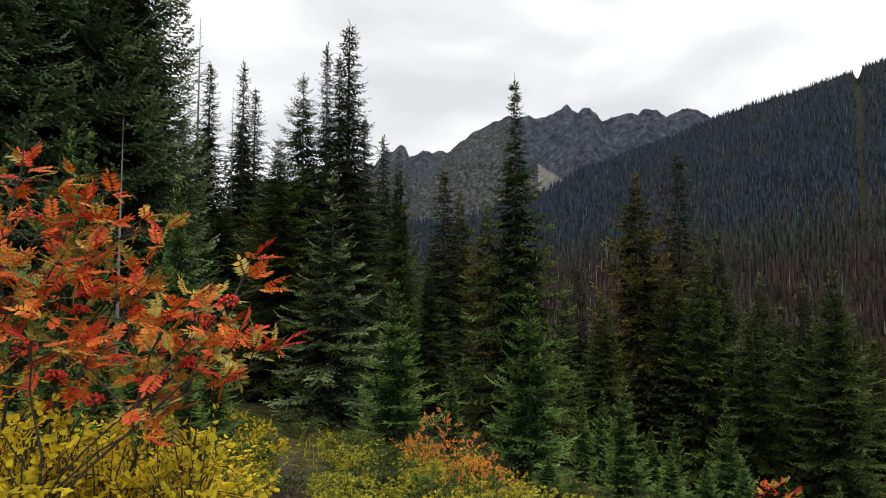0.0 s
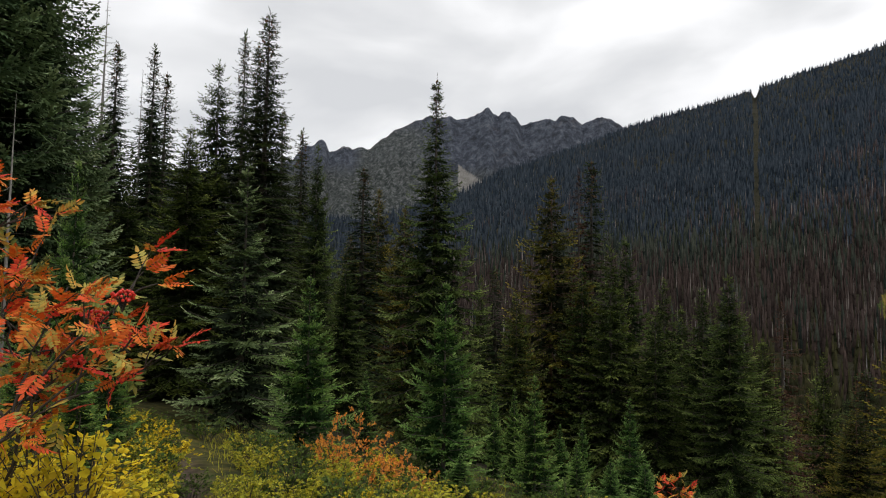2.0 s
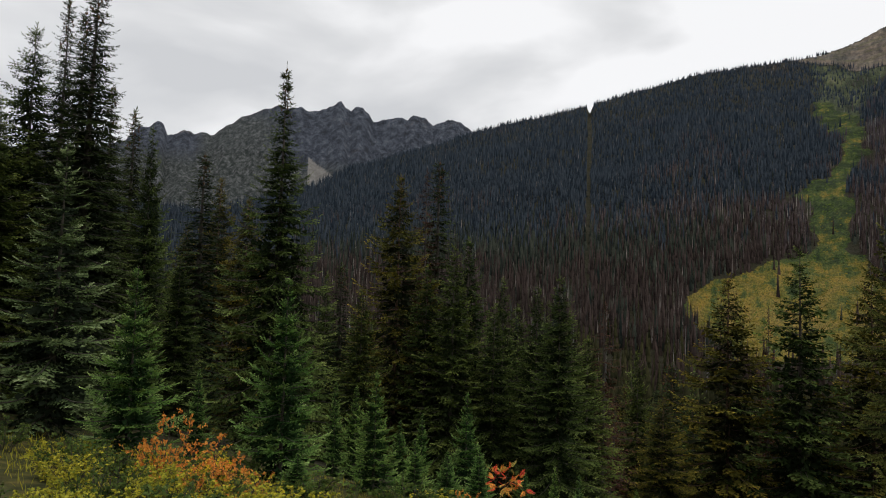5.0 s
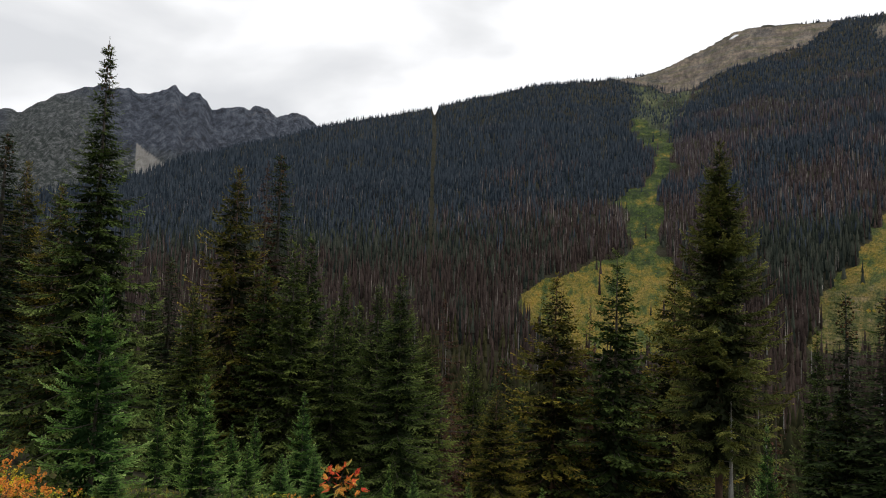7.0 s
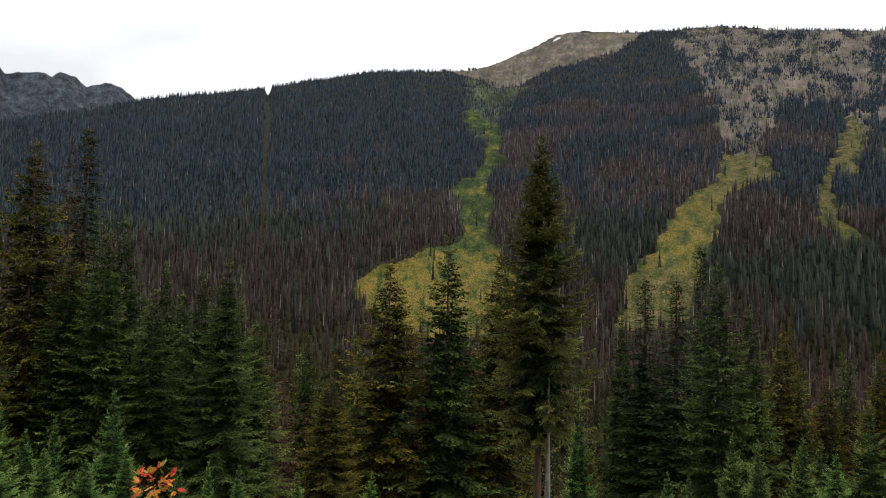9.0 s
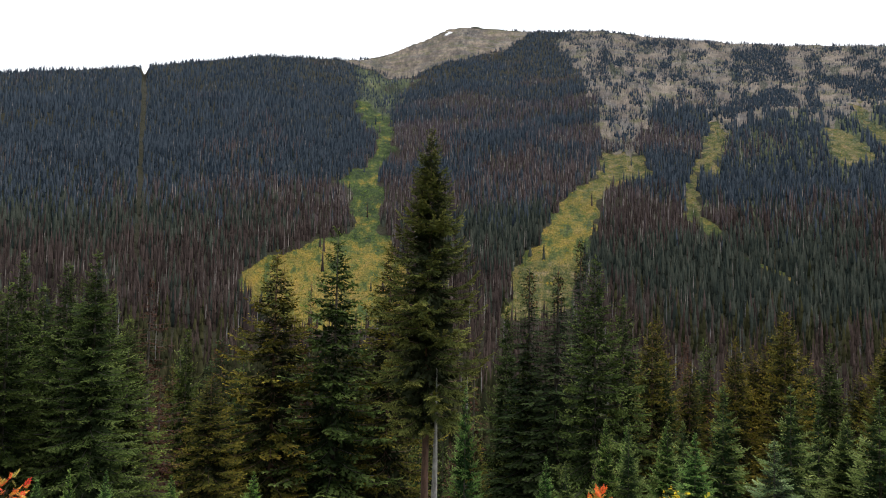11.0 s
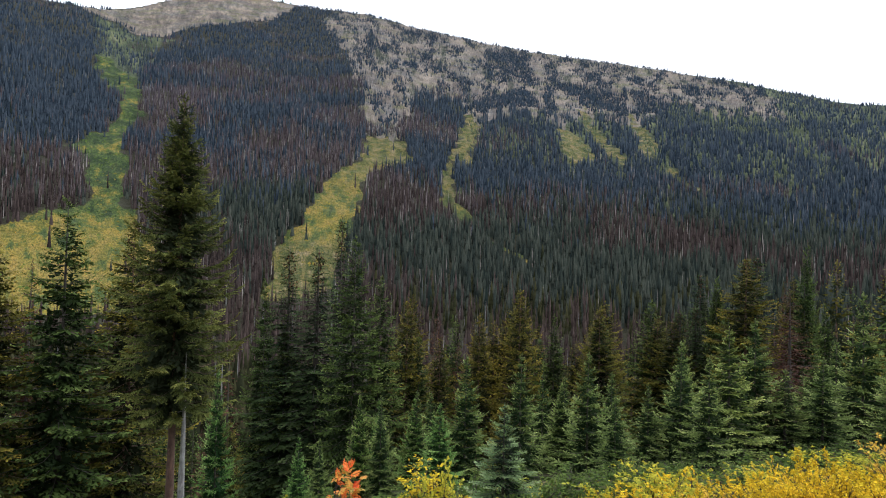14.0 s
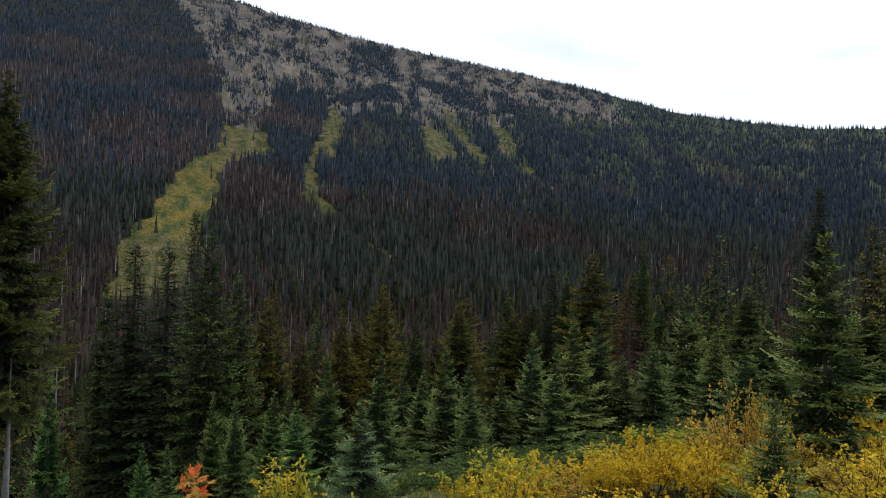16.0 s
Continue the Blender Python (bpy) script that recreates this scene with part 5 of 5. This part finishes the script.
def plant_shrub(name, x, y, high, wide, group=""):
    label, category, size, made, count = SHRUBS[name]
    z = float(ground_z(x, y))
    count[0] += 1
    m = pose(x, y, z - 0.02, 0, 0, count[0] * 137.5) @ Matrix.Diagonal((wide / size[1], wide / size[1], high / size[0], 1))
    ob = thing(name, m, label, category, group)
    stems, leaves, one, thin = made[count[0] % len(made)]
    part("branchwork", stems, ob)
    near = one and math.hypot(x, y) < 3.9
    part("foliage", thin if near else leaves, ob)
    for me in one if near else ():
        part("leaf", me, ob)
    return ob


shrub_kind("yellow_bush", "yellow autumn bush with broad leaves on thin dark stems", "bush", LEAF_YELLOW, (1.15, 0.42), 3, single=90, stems=11, shoots=9, leaves=9, leaf=0.05, broad=0.6, lean=1.0, flat=0.6)
shrub_kind("yellow_green_shrub", "low yellow-green autumn shrub", "shrub", LEAF_LIME, (0.7, 0.5), 3, stems=12, shoots=9, leaves=12, leaf=0.045, broad=0.8, lean=0.9, fine=True)
shrub_kind("yellow_shrub", "low bright yellow autumn shrub", "shrub", LEAF_YELLOW, (0.7, 0.5), 2, stems=12, shoots=9, leaves=16, leaf=0.04, broad=0.8, lean=0.9, fine=True)
shrub_kind("green_shrub", "low green shrub among yellowing ones", "shrub", LEAF_GREEN, (0.6, 0.45), 2, stems=12, shoots=8, leaves=11, leaf=0.045, broad=0.75, lean=0.9, fine=True)
shrub_kind("yellow_willow", "bright yellow willow bush with small crowded leaves", "willow bush", LEAF_WILLOW, (1.2, 0.8), 3, stems=15, shoots=9, leaves=20, leaf=0.05, broad=0.75, lean=0.7, fine=True)
shrub_kind("orange_bush", "bright orange autumn bush", "bush", LEAF_ORANGE, (1.1, 0.6), 2, stems=10, shoots=8, leaves=13, leaf=0.05, broad=0.65, lean=1.5, fine=True)
shrub_kind("red_bush", "scarlet autumn sapling with a few leafy shoots", "bush", LEAF_RED, (0.9, 0.35), 2, stems=6, shoots=6, leaves=8, leaf=0.075, broad=0.45)
shrub_kind("rust_bush", "rust and straw coloured autumn bush", "bush", LEAF_RUST, (1.1, 0.7), 2, stems=18, shoots=9, leaves=14, leaf=0.05, broad=0.5, fine=True)

# yellow bushes below the rowan, low shrubs along the trail
pick = random.Random(4)
for k in range(24):
    deg, r = pick.uniform(-38, -19), pick.uniform(3.0, 4.8)
    px, py = r * math.sin(radians(deg)), r * math.cos(radians(deg))
    top = 1.66 - r * 0.16 - 0.015 * max(0.0, deg + 25) * r * 0.5 - pick.uniform(0.0, 0.3)
    plant_shrub("yellow_bush", px, py, max(0.5, top - float(ground_z(px, py))), pick.uniform(0.32, 0.48), "trail shrubs")
for k in range(130):
    a, r = radians(pick.uniform(-26, 5)), pick.uniform(4.6, 12.5)
    px, py = r * math.sin(a), r * math.cos(a)
    wide = pick.uniform(0.3, 0.5)
    if abs(px + 0.245 * py - 0.1 * math.sin(py * 0.35)) > (0.12 + wide * 0.6 if r < 7.6 else 0.0):
        plant_shrub(pick.choice(("yellow_green_shrub", "yellow_green_shrub", "yellow_shrub", "green_shrub", "green_shrub")), px, py, pick.uniform(0.25, 0.5), wide, "trail shrubs")
# thicket of yellow willow on the slope past the young firs
for k in range(34):
    a, r = radians(pick.uniform(93, 126)), pick.uniform(5.5, 11.0)
    plant_shrub(pick.choice(("yellow_willow", "yellow_willow", "yellow_willow", "rust_bush", "yellow_green_shrub")), r * math.sin(a), r * math.cos(a),
                pick.uniform(0.22, 0.68), pick.uniform(0.38, 0.6), "willow thicket")
# low green growth between the willows and the firs
for k in range(40):
    a, r = radians(pick.uniform(90, 120)), pick.uniform(10.5, 16)
    plant_shrub(pick.choice(("green_shrub", "green_shrub", "green_shrub", "yellow_green_shrub")), r * math.sin(a), r * math.cos(a), pick.uniform(0.22, 0.42), pick.uniform(0.5, 0.8), "undergrowth")
# green undergrowth among the young firs
for k in range(58):
    a, r = radians(pick.uniform(5, 96)), pick.uniform(7.5, 13.0)
    plant_shrub(pick.choice(("green_shrub", "green_shrub", "yellow_green_shrub")), r * math.sin(a), r * math.cos(a), pick.uniform(0.35, 0.6), pick.uniform(0.45, 0.65), "undergrowth")
plant_shrub("orange_bush", 0.29, 9.64, 0.93, 0.50)
plant_shrub("orange_bush", -0.32, 9.94, 1.17, 0.43)
plant_shrub("orange_bush", 0.69, 9.02, 0.66, 0.47)
plant_shrub("orange_bush", 0.04, 9.24, 0.60, 0.48)
plant_shrub("orange_bush", 3.40, 7.95, 0.76, 0.37)
plant_shrub("yellow_bush", 8.72, 1.68, 0.95, 0.44)
plant_shrub("yellow_willow", 8.39, -0.48, 0.48, 0.42)
plant_shrub("yellow_willow", 8.85, -1.00, 0.51, 0.41)
plant_shrub("yellow_willow", 8.28, -1.46, 0.38, 0.42)
plant_shrub("yellow_willow", 8.64, -2.13, 0.42, 0.52)
plant_shrub("yellow_willow", 8.50, -2.62, 0.46, 0.52)
plant_shrub("yellow_willow", 8.35, -3.08, 0.59, 0.52)
plant_shrub("yellow_willow", 7.26, -3.10, 0.64, 0.46)
plant_shrub("yellow_willow", 7.92, -2.74, 0.54, 0.42)
plant_shrub("rust_bush", 8.22, -3.65, 0.90, 0.64)
plant_shrub("rust_bush", 8.04, -3.77, 1.20, 0.44)
plant_shrub("rust_bush", 8.05, -3.99, 0.98, 0.52)
plant_shrub("yellow_bush", 4.78, -2.46, 0.80, 0.22)
plant_shrub("yellow_bush", 5.33, -3.48, 0.91, 0.23)
plant_shrub("yellow_willow", 8.84, -0.79, 0.40, 0.41)
plant_shrub("yellow_green_shrub", 8.40, 1.53, 0.87, 0.39)
plant_shrub("yellow_willow", 8.97, -5.20, 0.93, 0.57)
plant_shrub("yellow_willow", 8.60, -5.78, 0.93, 0.52)
plant_shrub("yellow_willow", 8.17, -4.59, 0.74, 0.47)


# ---- rowan beside the trail ----
def pinnate(base, way, length, rng):
    """One rowan leaf: leaflets in pairs along a gently drooping rib, spread flat."""
    pairs = 6
    side = unit(np.cross(way, [0, 0, 1.0]) + rng.normal(0, 0.3, 3))
    over = unit(np.cross(side, way))
    s = np.repeat(np.linspace(0.24, 0.92, pairs), 2)
    sag = rng.uniform(0.0, 0.3)
    rib = base + length * (way * s[:, None] - over * (sag * s ** 2)[:, None])
    sign = np.tile([1.0, -1.0], pairs)
    d = unit(way * 0.5 + side * sign[:, None] - over * (0.12 + 0.25 * rng.random()) + rng.normal(0, 0.1, (2 * pairs, 3)))
    rib = np.vstack([rib, base + length * (way - over * sag)])
    d = np.vstack([d, unit(way - over * sag * 2)])
    ls = length * 0.33 * np.append(0.72 + 0.4 * np.sin(s * 3.0), 1.05) * rng.uniform(0.85, 1.15, 2 * pairs + 1)
    across = unit(np.cross(d, over) + rng.normal(0, 0.12, (2 * pairs + 1, 3)))
    tip = np.clip(rng.beta(1.15, 1.35) + rng.normal(0, 0.06, 2 * pairs + 1), 0, 1)
    return ovals(rib, d, across, ls, ls * 0.19, tip, 0.3)


def ball(p, r):
    """A small round berry."""
    k = np.array([[0, 0, 1], [0.89, 0, 0.45], [0.28, 0.85, 0.45], [-0.72, 0.53, 0.45], [-0.72, -0.53, 0.45], [0.28, -0.85, 0.45],
                  [0.72, 0.53, -0.45], [-0.28, 0.85, -0.45], [-0.89, 0, -0.45], [-0.28, -0.85, -0.45], [0.72, -0.53, -0.45], [0, 0, -1]])
    f = [(0, 1, 2), (0, 2, 3), (0, 3, 4), (0, 4, 5), (0, 5, 1), (1, 6, 2), (2, 7, 3), (3, 8, 4), (4, 9, 5), (5, 10, 1),
         (6, 7, 2), (7, 8, 3), (8, 9, 4), (9, 10, 5), (10, 6, 1), (11, 7, 6), (11, 8, 7), (11, 9, 8), (11, 10, 9), (11, 6, 10)]
    return p + k * r, np.array(f), np.zeros(12)


v, f, tip = ball(np.zeros(3), 0.0072)
BERRY_MESH = mesh_of("berry", v, f, BERRY)
BERRY_MESH.polygons.foreach_set("use_smooth", np.ones(len(BERRY_MESH.polygons), bool))


def rowan(name, foot, ends, berries, per_end, label, seed=5, leaf=0.102, flat=1.0):
    """A many-stemmed rowan: stems that fork towards the given shoot ends, leaves, and clusters of berries."""
    rng = np.random.default_rng(seed)
    foot = np.array([foot[0], foot[1], float(ground_z(*foot))])
    ob = thing(name, pose(*foot), label, "rowan shrub")
    wood, leaves = [], []
    mains = []
    for k, e in enumerate(ends):
        e = (np.array(e) - foot) * (0.955, 1.0, 0.985)
        start = np.append(rng.normal(0, 0.16, 2) + e[:2] * 0.1, -0.15)
        thick = 0.012
        if k % 4 and mains:
            near = min(mains, key=lambda q: np.linalg.norm(q[5] - e))
            start, thick = near[int(rng.integers(4, 7))], 0.006
        s = np.linspace(0, 1, 9)[:, None]
        line = start + (e - start) * np.column_stack([s[:, 0] ** 1.35, s[:, 0] ** 1.35, s[:, 0] ** 0.85]) + rng.normal(0, 0.016, (9, 3)) * s
        if thick > 0.01:
            mains.append(line)
        wood.append(tube(line, np.linspace(thick, 0.003, 9), 6))
        for k in range(per_end):
            h = 1 - 0.34 * rng.random() ** 1.4
            p = np.array([np.interp(h, s[:, 0], line[:, c]) for c in range(3)])
            spur = unit(rng.normal(0, 1, 3) + np.array([0.15, -0.2, 0.25]) + unit(e - start) * 0.5)
            q = p + spur * rng.uniform(0.03, 0.2)
            wood.append(tube([p, (p + q) / 2 + [0, 0, 0.01], q], [0.004, 0.003, 0.002], 4))
            for c in range(int(rng.integers(3, 5))):
                way = unit(spur * 0.6 + rng.normal(0, 0.6, 3) + np.array([0, 0, -0.05]))
                way = unit(way * np.array([1, 1, flat]))
                leaves.append((q, way, leaf * rng.uniform(0.7, 1.2)))
    w = join(wood)
    part("branchwork", mesh_of("branchwork", w[0], w[1], STEM), ob)
    # single leaves where one can tell them apart, the rest joined
    sprigs = []
    for k in range(14):
        v, f, tip = pinnate(np.zeros(3), np.array([1.0, 0, 0]), 1.0, rng)
        sprigs.append((v, f, tip, mesh_of("leaf", v, f, ASH_LEAF, tip=tip)))
    leaves.sort(key=lambda q: float(np.linalg.norm(q[0] + foot - np.array([0, 0, EYE]))))
    rest = []
    for k, (q, way, size) in enumerate(leaves):
        side = unit(np.cross([0, 0, 1.0], way) + rng.normal(0, 0.25, 3))
        side = unit(side - way * (side @ way))
        turn = np.column_stack([way, side, np.cross(way, side)]) * size
        v, f, tip, me = sprigs[int(rng.integers(14))]
        if k < 300:
            m = Matrix([[*turn[r], q[r]] for r in range(3)] + [[0, 0, 0, 1]])
            single = part("leaf", me, ob)
            single.matrix_local = m
        else:
            rest.append((v @ turn.T + q, f, tip))
    if rest:
        l = join(rest)
        part("foliage", mesh_of("foliage", l[0], l[1], ASH_LEAF, tip=l[2]), ob)["kind"] = "stuff"
    for c in berries:
        c = np.array(c) - foot
        spots = c + unit(rng.normal(0, 1, (44, 3))) * (rng.uniform(0.35, 1, (44, 1)) ** 0.5) * 0.042 * np.array([1, 1, 0.6])
        stalks = join([tube([c - [0, 0, 0.06], (c + p) / 2 - [0, 0, 0.015], p], [0.0025, 0.0018, 0.001], 3) for p in spots])
        cluster = part("berry_cluster", mesh_of("berry_cluster", stalks[0], stalks[1], STEM), ob, "cluster of scarlet berries")
        for p in spots:
            part("berry", BERRY_MESH, cluster).matrix_local = Matrix.Translation(p) @ Matrix.Scale(float(rng.uniform(0.85, 1.15)), 4)
    return ob


rowan("rowan", (-2.1, 2.9), [(-0.76, 2.59, 1.42), (-1.80, 3.00, 1.39), (-1.03, 2.71, 1.30), (-1.61, 2.53, 1.51), (-1.78, 2.66, 1.42), (-1.79, 2.77, 2.30), (-0.81, 2.68, 1.60), (-1.82, 2.75, 1.62), (-2.03, 2.97, 1.94), (-1.29, 3.04, 1.34), (-1.97, 2.65, 1.69), (-2.01, 2.74, 2.13), (-1.00, 2.83, 1.36), (-1.11, 2.79, 1.60), (-1.45, 3.07, 1.96), (-1.76, 2.55, 1.76), (-1.73, 3.16, 1.49), (-1.40, 2.88, 1.50), (-0.62, 2.52, 1.36), (-1.03, 2.82, 1.48), (-1.63, 3.10, 1.95), (-1.30, 2.92, 1.73), (-1.65, 3.09, 1.82), (-1.55, 3.03, 1.34), (-1.51, 3.05, 1.65), (-1.77, 3.14, 2.07), (-1.72, 2.70, 1.84), (-1.72, 2.93, 1.88), (-1.77, 2.90, 1.70)],
      [(-1.64, 2.75, 1.26), (-1.67, 2.96, 1.53), (-1.06, 2.70, 1.32), (-1.51, 2.82, 1.15), (-1.02, 2.77, 1.49), (-0.89, 2.66, 1.57), (-1.70, 3.06, 1.60), (-1.84, 2.86, 1.94), (-1.17, 2.76, 1.26)], 7, "rowan with orange-red autumn leaves and scarlet berries")
rowan("rowan_sapling", (7.00, 2.27), [(6.96, 2.38, -0.68), (7.00, 2.28, -0.63), (7.03, 2.18, -0.67), (6.89, 2.29, -0.71), (6.93, 2.18, -0.73)], [], 3, "slender rowan sapling with scarlet leaves", 9, 0.11)
rowan("rowan_sapling", (4.23, 8.57), [(4.26, 8.55, -0.90), (4.09, 8.63, -0.99), (4.34, 8.40, -0.97), (4.11, 8.40, -1.02)], [], 4, "rowan sapling with orange-red leaves", 11, 0.105)


# ---- grass and herbs under the shrubs ----
rng = np.random.default_rng(12)
n = 18000
a = np.radians(rng.uniform(-45, 128, n))
r = np.sqrt(rng.uniform(4.2 ** 2, 15 ** 2, n))
base = np.column_stack([r * np.sin(a), r * np.cos(a), np.zeros(n)])
keep = np.abs(base[:, 0] + 0.245 * base[:, 1] - 0.1 * np.sin(base[:, 1] * 0.35)) > 0.26
base = base[keep]
n = len(base)
base[:, 2] = ground_z(base[:, 0], base[:, 1]) - 0.02
way = unit(np.column_stack([rng.normal(0, 0.45, (n, 2)), np.ones(n)]))
long = rng.uniform(0.08, 0.2, n)
g = blades(base, way, unit(np.cross(way, rng.normal(0, 1, (n, 3)))), long, long * 0.012 + 0.003, rng.random(n))
tagged(new("grass", mesh_of("grass", g[0], g[1], LEAF_LIME, tip=g[2])), "yellowing grass and herbs between the shrubs", "grass", kind="stuff")
